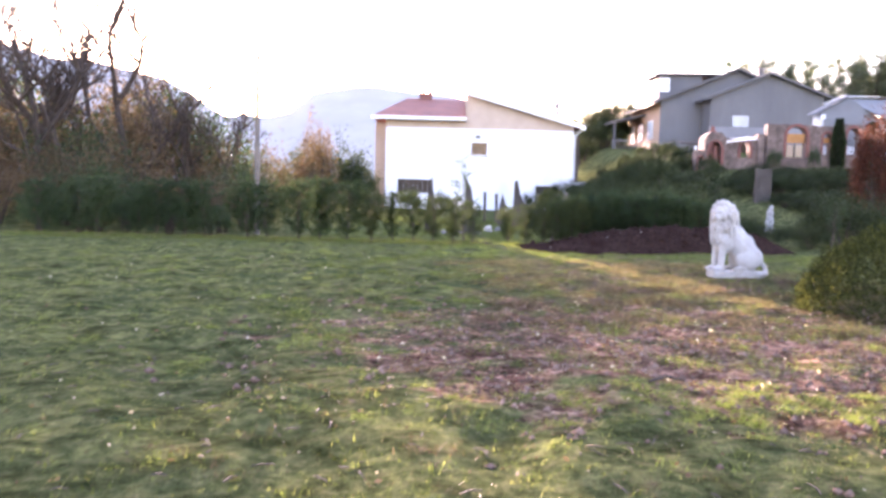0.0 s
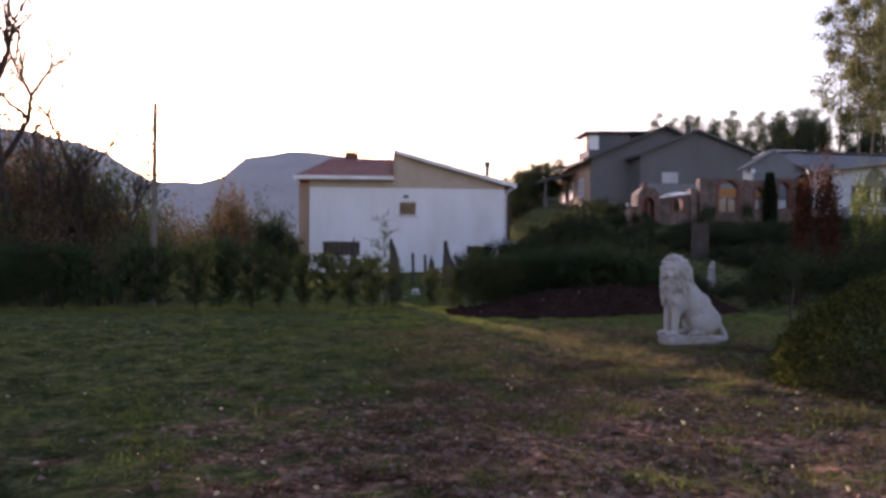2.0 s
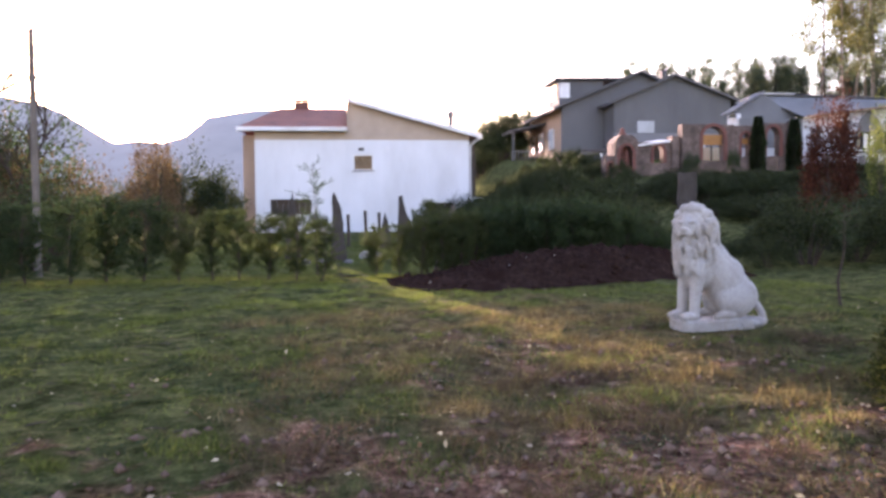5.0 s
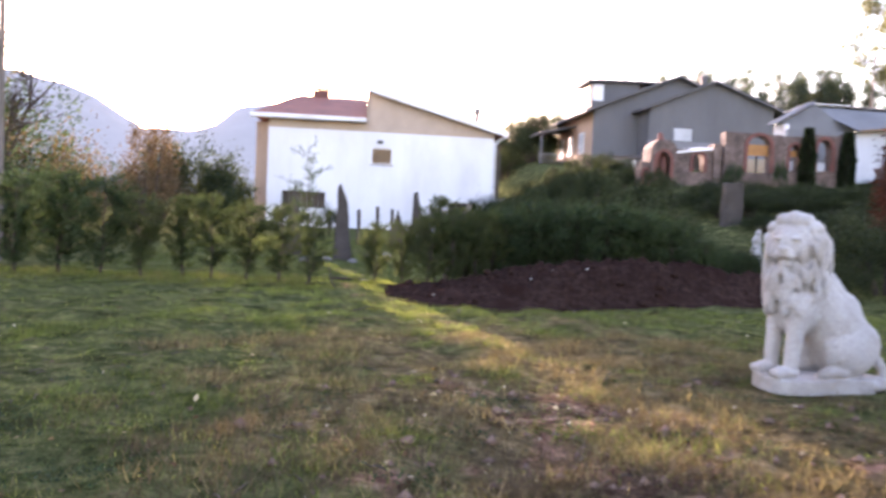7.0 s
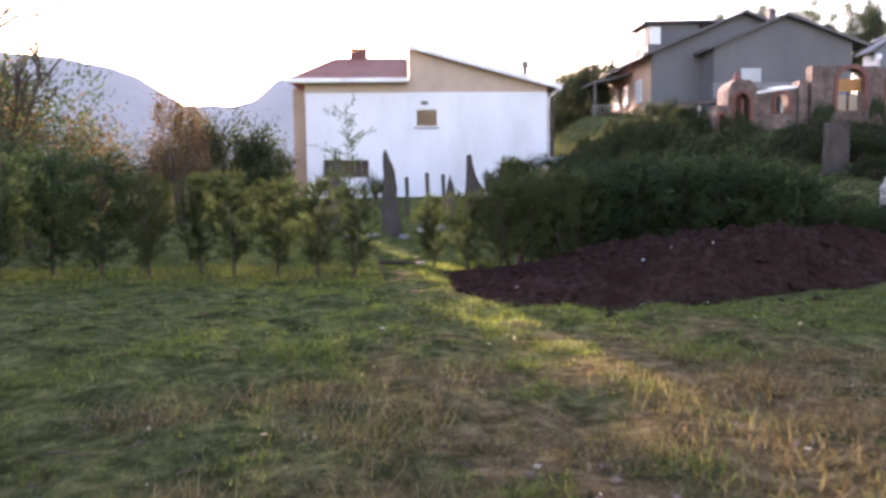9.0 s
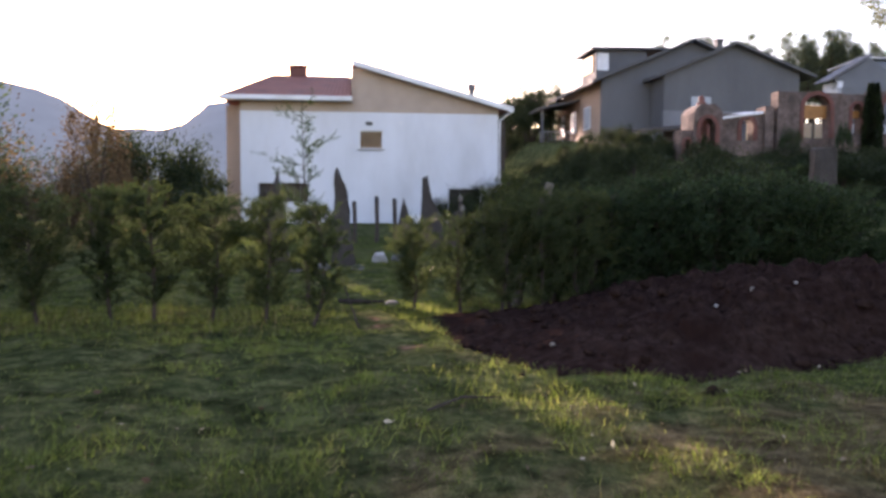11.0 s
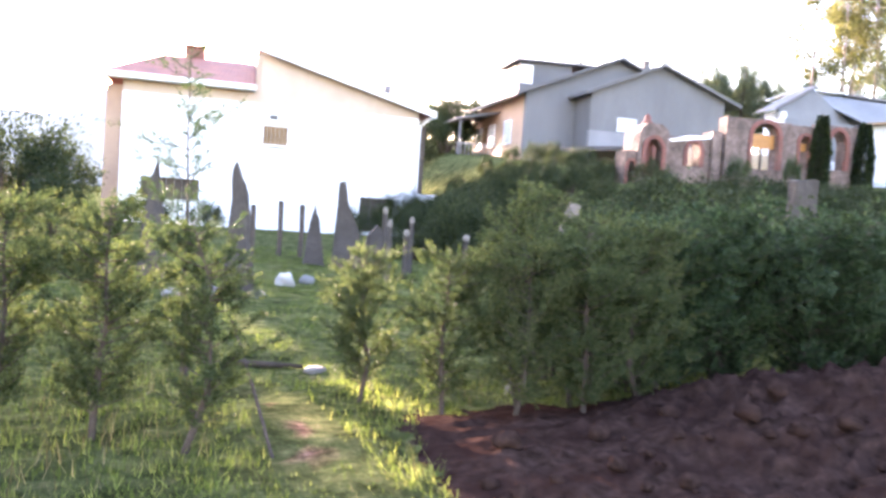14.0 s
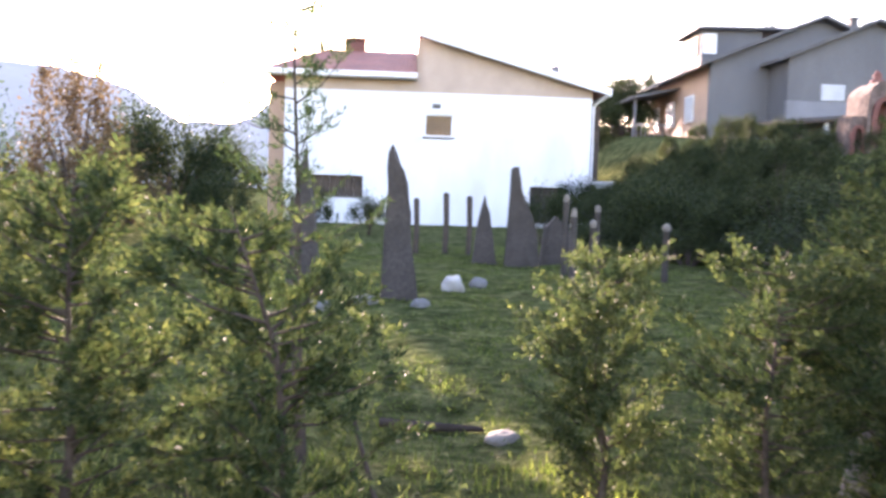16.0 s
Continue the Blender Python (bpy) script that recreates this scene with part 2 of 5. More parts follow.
GROUND = ground_material()
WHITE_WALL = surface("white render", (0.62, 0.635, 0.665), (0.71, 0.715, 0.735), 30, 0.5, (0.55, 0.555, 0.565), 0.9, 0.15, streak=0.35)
# darker, bluer copy of the white render: the front wall's shade as colour
SHED_WALL_SHADED = surface("white render, shade in colour", (0.42, 0.44, 0.475), (0.50, 0.52, 0.55), 30, 0.5, (0.37, 0.385, 0.41), 0.9, 0.15, streak=0.35)
TAN_WALL = surface("tan render", (0.40, 0.31, 0.24), (0.48, 0.38, 0.30), 25, 0.6, (0.36, 0.28, 0.22), 0.9, 0.15)
GREY_WALL = surface("grey cement render", (0.115, 0.115, 0.118), (0.15, 0.15, 0.153), 18, 0.35, (0.10, 0.1, 0.103), 0.92, 0.2, streak=0.4)
PALE_GREY = surface("pale grey render", (0.18, 0.18, 0.187), (0.225, 0.225, 0.233), 18, 0.5, (0.155, 0.155, 0.162), 0.9, 0.2)
OCHRE_WALL = surface("ochre render", (0.36, 0.24, 0.17), (0.44, 0.30, 0.21), 18, 0.5, (0.30, 0.2, 0.15), 0.9, 0.2)
RED_TILE = surface("red roof tile", (0.22, 0.085, 0.062), (0.32, 0.135, 0.1), 14, 1.0, (0.18, 0.085, 0.068), 0.75, 0.3)
DARK_TILE = surface("dark roof tile", (0.09, 0.088, 0.088), (0.14, 0.137, 0.137), 14, 0.8, (0.08, 0.077, 0.077), 0.8, 0.3)
WHITE_METAL = surface("white painted metal", (0.68, 0.68, 0.69), (0.78, 0.78, 0.79), 40, 0.8, (0.55, 0.53, 0.5), 0.35, 0.05)
FIBRE = surface("grey fibre cement sheet", (0.145, 0.15, 0.158), (0.19, 0.196, 0.205), 12, 0.5, (0.125, 0.13, 0.137), 0.9, 0.25)
FIBRE_PALE = surface("pale fibre cement sheet", (0.135, 0.14, 0.148), (0.17, 0.176, 0.185), 12, 0.5, (0.115, 0.12, 0.127), 0.9, 0.25)
SHUTTER_BROWN = surface("brown wooden shutter", (0.17, 0.11, 0.06), (0.25, 0.165, 0.09), 40, 2, (0.14, 0.09, 0.05), 0.7, 0.2)
DARK_WOOD = surface("dark weathered wood", (0.05, 0.038, 0.03), (0.10, 0.075, 0.055), 40, 2.5, (0.035, 0.03, 0.026), 0.85, 0.5)
GREY_WOOD = surface("grey weathered wood", (0.12, 0.10, 0.085), (0.20, 0.17, 0.145), 45, 2.5, (0.09, 0.078, 0.066), 0.9, 0.5)
BLACK_PAINT = surface("black paint", (0.02, 0.02, 0.022), (0.035, 0.035, 0.038), 30, 2, (0.03, 0.028, 0.026), 0.5, 0.1)
WHITE_PAINT = surface("white paint", (0.70, 0.70, 0.70), (0.80, 0.80, 0.80), 40, 2, (0.6, 0.59, 0.57), 0.5, 0.1)
STONE_GREY = surface("grey granite", (0.10, 0.098, 0.098), (0.20, 0.195, 0.19), 30, 2.2, (0.12, 0.115, 0.10), 0.9, 0.7)
STONE_DARK = surface("dark slate", (0.04, 0.033, 0.029), (0.08, 0.067, 0.058), 22, 2.0, (0.035, 0.03, 0.024), 0.85, 0.7)
STONE_BROWN = surface("brownish fieldstone", (0.13, 0.112, 0.092), (0.24, 0.21, 0.175), 22, 2.5, (0.10, 0.085, 0.068), 0.9, 0.7)
STONE_PALE = surface("pale limestone", (0.33, 0.31, 0.28), (0.45, 0.43, 0.39), 22, 2.5, (0.25, 0.225, 0.19), 0.9, 0.6)
# warm sunlight seen through the folly arches is put into these two colours
CREAM_GLOW = surface("cream, sunlight in colour", (0.60, 0.47, 0.30), (0.70, 0.56, 0.38), 20, 1.0, (0.5, 0.38, 0.24), 0.9, 0.2)
AMBER_GLOW = surface("amber, warm glow in colour", (0.30, 0.13, 0.035), (0.42, 0.20, 0.06), 30, 2, (0.25, 0.11, 0.03), 0.5, 0.2)
RUBBLE = surface("rubble masonry", (0.085, 0.06, 0.05), (0.205, 0.15, 0.128), 6, 1.6, (0.055, 0.042, 0.035), 0.95, 1.0)
BRICK_RED = surface("red brick", (0.13, 0.052, 0.042), (0.21, 0.09, 0.073), 16, 2.0, (0.12, 0.055, 0.045), 0.9, 0.6)
STATUE = surface("cast white stone", (0.33, 0.318, 0.305), (0.43, 0.417, 0.40), 35, 3.0, (0.25, 0.225, 0.195), 0.85, 0.7)
SOIL = surface("dark red soil", (0.009, 0.0055, 0.0045), (0.05, 0.03, 0.024), 11, 2.6, (0.02, 0.0105, 0.0085), 0.97, 1.0, gloss=0.0)
CRUMB = surface("brown soil crumb", (0.10, 0.065, 0.048), (0.26, 0.18, 0.14), 6, 1.5, (0.07, 0.045, 0.035), 0.95, 0.5, gloss=0.0)
BARK = surface("brown bark", (0.04, 0.029, 0.022), (0.085, 0.064, 0.048), 30, 4, (0.03, 0.022, 0.017), 0.95, 0.8)
PALE_BARK = surface("pale eucalyptus bark", (0.22, 0.17, 0.13), (0.36, 0.30, 0.24), 10, 1.5, (0.15, 0.11, 0.08), 0.9, 0.5)
# dark colour that stands in for an unlit room behind a window
DARK_INSIDE = surface("dim interior", (0.035, 0.03, 0.028), (0.05, 0.045, 0.04), 8, 2, (0.03, 0.026, 0.024), 0.9, 0.1)
HAZY_HILL = surface("far wooded hill in painted haze", (0.05, 0.065, 0.075), (0.09, 0.105, 0.115), 0.03, 0.004, (0.06, 0.075, 0.08), 1.0, 0.0)
# bluish colour and faint emission on the backdrop stand in for distance haze
hill_bsdf = HAZY_HILL.node_tree.nodes["Principled BSDF"]
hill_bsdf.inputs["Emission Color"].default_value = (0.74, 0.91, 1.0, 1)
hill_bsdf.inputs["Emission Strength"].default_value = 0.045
LEAF_SAPLING = foliage("sapling leaves", (0.021, 0.035, 0.017), (0.046, 0.065, 0.031), (0.10, 0.112, 0.054), 0.42, gloss=0.1)
LEAF_HEDGE = foliage("hedge leaves", (0.014, 0.027, 0.013), (0.031, 0.054, 0.026), (0.07, 0.10, 0.048), 0.3, gloss=0.15)
LEAF_BOX = foliage("clipped bush leaves", (0.012, 0.018, 0.007), (0.03, 0.038, 0.015), (0.10, 0.10, 0.034), 0.36, gloss=0.05)
LEAF_CONIFER = foliage("pale conifer leaves", (0.05, 0.065, 0.022), (0.10, 0.125, 0.045), (0.18, 0.19, 0.075), 0.4)
LEAF_DARK = foliage("dark shrub leaves", (0.014, 0.02, 0.011), (0.028, 0.039, 0.021), (0.055, 0.068, 0.037), 0.3)
# distant pines: aerial haze is put into the paler grey-green colour
LEAF_PINE_HAZY = foliage("pine needles, haze in colour", (0.05, 0.065, 0.048), (0.085, 0.105, 0.075), (0.13, 0.15, 0.105), 0.35)
LEAF_EUCA = foliage("eucalyptus leaves", (0.05, 0.06, 0.028), (0.10, 0.105, 0.05), (0.18, 0.17, 0.09), 0.4)
LEAF_RED = foliage("red autumn leaves", (0.03, 0.012, 0.01), (0.06, 0.022, 0.018), (0.11, 0.042, 0.031), 0.3)
LEAF_BROWN = foliage("brown thicket leaves", (0.05, 0.033, 0.024), (0.10, 0.068, 0.046), (0.15, 0.11, 0.07), 0.28)
GRASS = foliage("green grass", (0.05, 0.07, 0.018), (0.12, 0.155, 0.042), (0.26, 0.27, 0.11), 0.45, gloss=0.05)
TALL_GRASS = foliage("tall grass", (0.035, 0.055, 0.014), (0.09, 0.125, 0.034), (0.22, 0.23, 0.085), 0.5, gloss=0.05)
DRY_GRASS = foliage("dry grass", (0.075, 0.052, 0.03), (0.15, 0.114, 0.067), (0.29, 0.24, 0.15), 0.4, gloss=0.05)
# brighter than GRASS: sunlight on the lawn is put into this green
FRESH_LIT_GRASS = foliage("fresh and sunlit grass", (0.07, 0.10, 0.02), (0.16, 0.21, 0.05), (0.32, 0.34, 0.12), 0.5, gloss=0.05)
LITTER = foliage("dead leaves", (0.08, 0.045, 0.03), (0.18, 0.12, 0.085), (0.6, 0.52, 0.43), 0.2)
GLASS, gt, gb = nodes_of("window glass")
gb.inputs["Base Color"].default_value, gb.inputs["Roughness"].default_value = (0.02, 0.022, 0.025, 1), 0.06
BRIGHT_SHUTTER = surface("white roller shutter", (0.40, 0.42, 0.44), (0.48, 0.50, 0.52), 30, 1.5, (0.36, 0.37, 0.38), 0.5, 0.1)

# ---- ground and distance ----
def steps(*runs):
    out = []
    for a, b, d in runs:
        out += list(np.arange(a, b, d))
    return np.array(out + [runs[-1][1]])


gx = steps((-900, -200, 100), (-200, -50, 25), (-50, -16, 2), (-16, 14, 0.16), (14, 50, 2), (50, 200, 25), (200, 900, 100))
gy = steps((-600, -50, 60), (-50, 0, 5), (0, 5, 0.5), (5, 30, 0.16), (30, 80, 1.5), (80, 200, 20), (200, 1500, 130))
mx, my = np.meshgrid(gx, gy)
fx, fy = mx.ravel(), my.ravel()
cells = np.arange(len(fx)).reshape(len(gy), len(gx))
me = np_mesh("ground", np.stack([fx, fy, ground_z(fx, fy)], 1), np.stack([cells[:-1, :-1], cells[:-1, 1:], cells[1:, 1:], cells[1:, :-1]], -1).reshape(-1, 4), True)
attr = me.attributes.new("bare", 'FLOAT', 'POINT')
attr.data.foreach_set("value", bare(fx, fy).astype(np.float32))
attr = me.attributes.new("dry", 'FLOAT', 'POINT')
attr.data.foreach_set("value", dry(fx, fy).astype(np.float32))
tagged(part("ground", me, GROUND), "patchy lawn of green grass, dry grass and bare brown soil", "ground", kind="structure")

az = np.radians(np.arange(-75, 76, 1.5))
ridge = np.interp(np.degrees(az), [-75, -40, -28, -20, -17, -15, -11, -9, -6, -2, 3, 10, 25, 75], [8.0, 8.8, 8.4, 7.3, 6.2, 5.0, 5.0, 6.5, 7.3, 7.2, 6.2, 4.5, 3.0, 2.5])
ridge = ridge + 0.12 * np.sin(az * 31) + 0.1 * np.sin(az * 77 + 1)
rows_far = [(700, 0.0), (800, 0.35), (900, 0.7), (1000, 1.0), (1200, 0.8)]
hv = [(d * math.sin(a), d * math.cos(a), -6 + f * (d * math.tan(radians(r)) + 7)) for d, f in rows_far for a, r in zip(az, ridge)]
k = len(az)
hf = [(j * k + i, j * k + i + 1, (j + 1) * k + i + 1, (j + 1) * k + i) for j in range(len(rows_far) - 1) for i in range(k - 1)]
tagged(part("backdrop_hill", np_mesh("backdrop_hill", hv, hf, True), HAZY_HILL), "far blue-grey wooded hill under the low sun, haze painted as a glow", "hill", kind="structure")


# ---- white house ----
def arched(x0, x1, spring, top, n=9, point=0.0):
    """Outline over an arched opening, as points from x0 to x1."""
    c, r = (x0 + x1) / 2, (x1 - x0) / 2
    out = []
    for i in range(n):
        a = math.pi * (1 - i / (n - 1))
        out.append((c + r * math.cos(a), spring + (top - spring) * (math.sin(a) ** (0.75 if point else 1.0))))
    return out


def shutter_window(name, parent, x0, z0, x1, z1, y, board, frame_mat, slats, label=""):
    """A window set in its opening: frame, sill and boards."""
    bm = bmesh.new()
    w = 0.06
    for a in ((x0, y, z0, x0 + w, y + 0.1, z1), (x1 - w, y, z0, x1, y + 0.1, z1), (x0 + w, y, z1 - w, x1 - w, y + 0.1, z1), (x0 + w, y, z0, x1 - w, y + 0.1, z0 + w)):
        box(bm, *a)
    win = part(name, bm, frame_mat, parent, label)
    n = slats
    for i in range(n):
        a = x0 + w + (x1 - x0 - 2 * w) * i / n
        b = x0 + w + (x1 - x0 - 2 * w) * (i + 1) / n
        part("board", boxed(a + 0.006, y + 0.04, z0 + w, b - 0.006, y + 0.08, z1 - w), board, win)
    part("window_sill", boxed(x0 - 0.08, y - 0.16, z0 - 0.06, x1 + 0.08, y + 0.05, z0 - 0.004, bevel=0.01), STONE_GREY, win)
    return win


def tiled(corners_low, corners_high, pitch, rise, mat, name, parent):
    """A slope of barrel tiles: ridged along the way down."""
    (ax, ay, az_), (bx, by, bz) = corners_low
    (cx, cy, cz), (dx, dy, dz) = corners_high
    n = max(4, int(math.dist(corners_low[0], corners_low[1]) / pitch * 4))
    verts, faces = [], []
    m = 8
    for j in range(m + 1):
        f = j / m
        for i in range(n + 1):
            g = i / n
            lx, ly, lz = ax + (bx - ax) * g, ay + (by - ay) * g, az_ + (bz - az_) * g
            hx, hy, hz = cx + (dx - cx) * g, cy + (dy - cy) * g, cz + (dz - cz) * g
            verts.append((lx + (hx - lx) * f, ly + (hy - ly) * f, lz + (hz - lz) * f + rise * abs(math.sin(math.pi * i / 4)) ))
    for j in range(m):
        for i in range(n):
            o = j * (n + 1) + i
            faces.append((o, o + 1, o + n + 2, o + n + 1))
    return part(name, np_mesh(name, verts, faces, True), mat, parent)


HX, HY, HZ = 0.0, 56.4, 0.15
house = thing("white_house", (HX, HY, HZ), "white rendered two-storey house with a red tile roof and tan gable", "house")
Z = -HZ
bm = holed_wall(bmesh.new(), -4.87, 8.03, -0.6, 5.85 + Z, 0, 0.3, [(-4.0, 1.42 + Z, -1.57, 2.3 + Z), (0.96, 4.02 + Z, 2.15, 4.96 + Z), (5.5, 0.5 + Z, 7.07, 2.05 + Z)])
front = part("front_wall", bm, WHITE_WALL, house, "white rendered wall with faint streaks")
part("side_wall", boxed(7.73, 0.3, -0.6, 8.03, 11.5, 6.1 + Z), WHITE_WALL, house)
part("side_wall", boxed(-4.87, 0.3, -0.6, -4.57, 11.5, 6.3 + Z), WHITE_WALL, house)
part("rear_wall", boxed(-4.57, 11.2, -0.6, 7.73, 11.5, 6.3 + Z), WHITE_WALL, house)
part("gable", prism(bmesh.new(), [(0.82, 5.854 + Z), (8.03, 5.854 + Z), (8.03, 6.22 + Z), (0.82, 8.2 + Z)], 0.03, 0.3), TAN_WALL, house, "tan rendered gable above the white wall")
part("eave_wall", boxed(-4.87, 0.03, 5.854 + Z, 0.819, 0.3, 6.6 + Z), TAN_WALL, house)
part("gable_return", prism(bmesh.new(), [(0.62, 6.2 + Z), (0.84, 6.2 + Z), (0.84, 8.1 + Z), (0.62, 8.1 + Z)], 0.303, 11.2), TAN_WALL, house)
bm = slab(bmesh.new(), [(0.62, -0.45, 8.34 + Z), (8.69, -0.45, 6.16 + Z), (8.69, 11.6, 6.16 + Z), (0.62, 11.6, 8.34 + Z)], 0.05)
roof = part("roof", bm, RED_TILE, house, "sloping tiled roof with a white fascia")
bm = slab(bmesh.new(), [(0.62, -0.5, 8.38 + Z), (8.74, -0.5, 6.19 + Z), (8.74, -0.452, 6.19 + Z), (0.62, -0.452, 8.38 + Z)], 0.28)
part("fascia", bm, WHITE_METAL, roof, "white painted fascia board")
part("soffit", slab(bmesh.new(), [(0.82, -0.45, 8.2 + Z), (8.6, -0.45, 6.1 + Z), (8.6, 0.02, 6.1 + Z), (0.82, 0.02, 8.2 + Z)], 0.03), WHITE_METAL, roof)
store = ([], [])
tube(store, [(8.66, -0.4, 5.98 + Z), (8.66, 11.5, 5.98 + Z)], [0.07, 0.07], 8)
tube(store, [(8.62, -0.36, 5.95 + Z), (8.3, -0.05, 5.7 + Z), (8.10, -0.05, 5.5 + Z), (8.10, -0.05, 0.1 + Z)], [0.045] * 4, 8)
part("gutter", np_mesh("gutter", *store, True), WHITE_METAL, house)
tiled([(-5.8, -0.5, 6.5 + Z), (0.60, -0.5, 6.5 + Z)], [(-3.6, 4.6, 8.3 + Z), (0.60, 4.6, 8.3 + Z)], 0.22, 0.05, RED_TILE, "tile_roof", house)
tiled([(-5.8, 11.8, 6.5 + Z), (-5.8, -0.5, 6.5 + Z)], [(-3.6, 4.62, 8.3 + Z), (-3.6, 4.6, 8.3 + Z)], 0.22, 0.05, RED_TILE, "tile_roof", house)
tiled([(0.60, 11.8, 6.5 + Z), (-5.8, 11.8, 6.5 + Z)], [(0.60, 4.62, 8.3 + Z), (-3.6, 4.62, 8.3 + Z)], 0.22, 0.05, RED_TILE, "tile_roof", house)
part("eave_band", boxed(-5.85, -0.62, 6.34 + Z, 0.60, -0.5, 6.56 + Z, bevel=0.02), WHITE_METAL, house, "white eave gutter that catches the light")
part("eave_soffit", boxed(-5.8, -0.5, 6.35 + Z, 0.60, 0.0, 6.40 + Z), WHITE_METAL, house)
stack = part("chimney", boxed(-2.75, 4.3, 7.9 + Z, -1.8, 5.0, 8.68 + Z, bevel=0.02), BRICK_RED, house, "broad brick chimney with a capped top")
for i in range(4):
    part("chimney_pier", boxed(-2.7 + i * 0.25, 4.35, 8.68 + Z, -2.6 + i * 0.25, 4.95, 8.8 + Z), BRICK_RED, stack)
part("chimney_cap", boxed(-2.8, 4.25, 8.8 + Z, -1.75, 5.05, 8.87 + Z), RED_TILE, stack)
store = ([], [])
tube(store, [(8.3, 10.2, 5.9 + Z), (8.3, 10.2, 8.5 + Z)], [0.19, 0.19], 10)
tube(store, [(8.3, 10.2, 8.5 + Z), (8.3, 10.2, 8.55 + Z), (8.3, 10.2, 8.72 + Z), (8.3, 10.2, 8.85 + Z), (8.3, 10.2, 8.95 + Z)], [0.19, 0.32, 0.24, 0.32, 0.05], 10)
part("flue", np_mesh("flue", *store, True), PALE_GREY, house, "round metal flue with a cowl")
shutter_window("window", house, 0.96, 4.02 + Z, 2.15, 4.96 + Z, 0.08, SHUTTER_BROWN, WHITE_PAINT, 6, "window closed with brown wooden boards")
shutter_window("window", house, -4.0, 1.42 + Z, -1.57, 2.3 + Z, 0.12, DARK_WOOD, DARK_WOOD, 7, "low dark boarded window")
# its dark boards paint the darkness of the room behind
low = shutter_window("window", house, 5.5, 0.5 + Z, 7.07, 2.05 + Z, 0.16, DARK_INSIDE, DARK_WOOD, 3, "low dark window with a brown frame")
for i in range(9):
    part("grille_bar", boxed(5.58 + i * 0.17, 0.02, 1.74 + Z, 5.61 + i * 0.17, 0.05, 2.0 + Z), DARK_WOOD, low)
part("grille_rail", boxed(5.5, -0.01, 1.7 + Z, 7.07, 0.015, 1.74 + Z), DARK_WOOD, low)
vent = part("vent", boxed(1.27, -0.04, 5.2 + Z, 1.62, -0.004, 5.39 + Z, bevel=0.012), STONE_GREY, house, "small dark wall vent")
for i in range(3):
    part("vent_slat", boxed(1.29, -0.05, 5.23 + i * 0.05 + Z, 1.6, -0.041, 5.25 + i * 0.05 + Z), BLACK_PAINT, vent)
part("wall_lamp", boxed(2.95, -0.12, 5.3 + Z, 3.1, -0.004, 5.42 + Z, bevel=0.03), WHITE_METAL, house)
part("annex_wall", boxed(-5.65, 0.9, -0.6, -4.9, 6.0, 6.2 + Z), OCHRE_WALL, house, "ochre rendered return beside the white wall")
# shadowed brown wall: the dark wood colour carries its shade
part("rear_annex", boxed(8.06, 0.5, -0.6, 8.5, 5.0, 5.6 + Z), DARK_WOOD, house, "brown wall return, its shade put into the dark colour")
part("low_wall", boxed(8.06, 0.0, -0.6, 9.4, 0.25, 2.38 + Z), WHITE_WALL, house, "low white garden wall")


# ---- grey house ----
GX, GY, GZ = 0.0, 64.6, 4.4
grey = thing("grey_house", (GX, GY, GZ), "large grey cement house with two gables and a dormer", "house")
Z = -GZ
bm = prism(bmesh.new(), [(16.2, 3.8 + Z), (24.0, 3.8 + Z), (24.0, 10.7 + Z), (22.0, 11.5 + Z), (16.2, 9.08 + Z)], 0, 0.3)
part("gable_wall", bm, GREY_WALL, grey, "bare grey cement gable wall")
side = part("side_wall", boxed(16.2, 0.3, 3.8 + Z, 16.5, 10.5, 9.05 + Z), OCHRE_WALL, grey, "ochre side wall with white window frames")
part("rear_wall", boxed(16.5, 10.2, 3.8 + Z, 27.7, 10.5, 9.05 + Z), GREY_WALL, grey)
for a, b in ((2.2, 3.6), (5.4, 6.8), (8.2, 9.4)):
    w = part("window", boxed(16.13, a, 6.2 + Z, 16.196, b, 7.7 + Z, bevel=0.01), WHITE_PAINT, grey, "white framed window")
    part("pane", boxed(16.10, a + 0.1, 6.3 + Z, 16.127, b - 0.1, 7.6 + Z), BRIGHT_SHUTTER, w)
# front wing
WY = -2.2
part("wing_wall", prism(bmesh.new(), [(19.35, 6.95 + Z), (28.0, 6.95 + Z), (28.0, 9.35 + Z), (23.7, 10.95 + Z), (19.35, 9.14 + Z)], WY, WY + 0.3), GREY_WALL, grey, "grey cement gable of the projecting wing")
part("wing_base", boxed(19.35, WY, 3.6 + Z, 28.0, WY + 0.3, 6.944 + Z), PALE_GREY, grey, "paler grey lower wall")
part("wing_side", boxed(19.35, WY + 0.3, 3.6 + Z, 19.65, 0.0, 9.05 + Z), GREY_WALL, grey)
part("wing_side", boxed(27.7, WY + 0.3, 3.6 + Z, 28.0, 10.2, 9.3 + Z), GREY_WALL, grey)
win = part("window", boxed(21.05, WY - 0.05, 6.98 + Z, 22.3, WY - 0.004, 7.8 + Z, bevel=0.01), BRIGHT_SHUTTER, grey, "window closed with a white roller shutter")
for i in range(5):
    part("shutter_slat", boxed(21.11, WY - 0.075, 7.03 + i * 0.145 + Z, 22.24, WY - 0.054, 7.16 + i * 0.145 + Z), BRIGHT_SHUTTER, win)


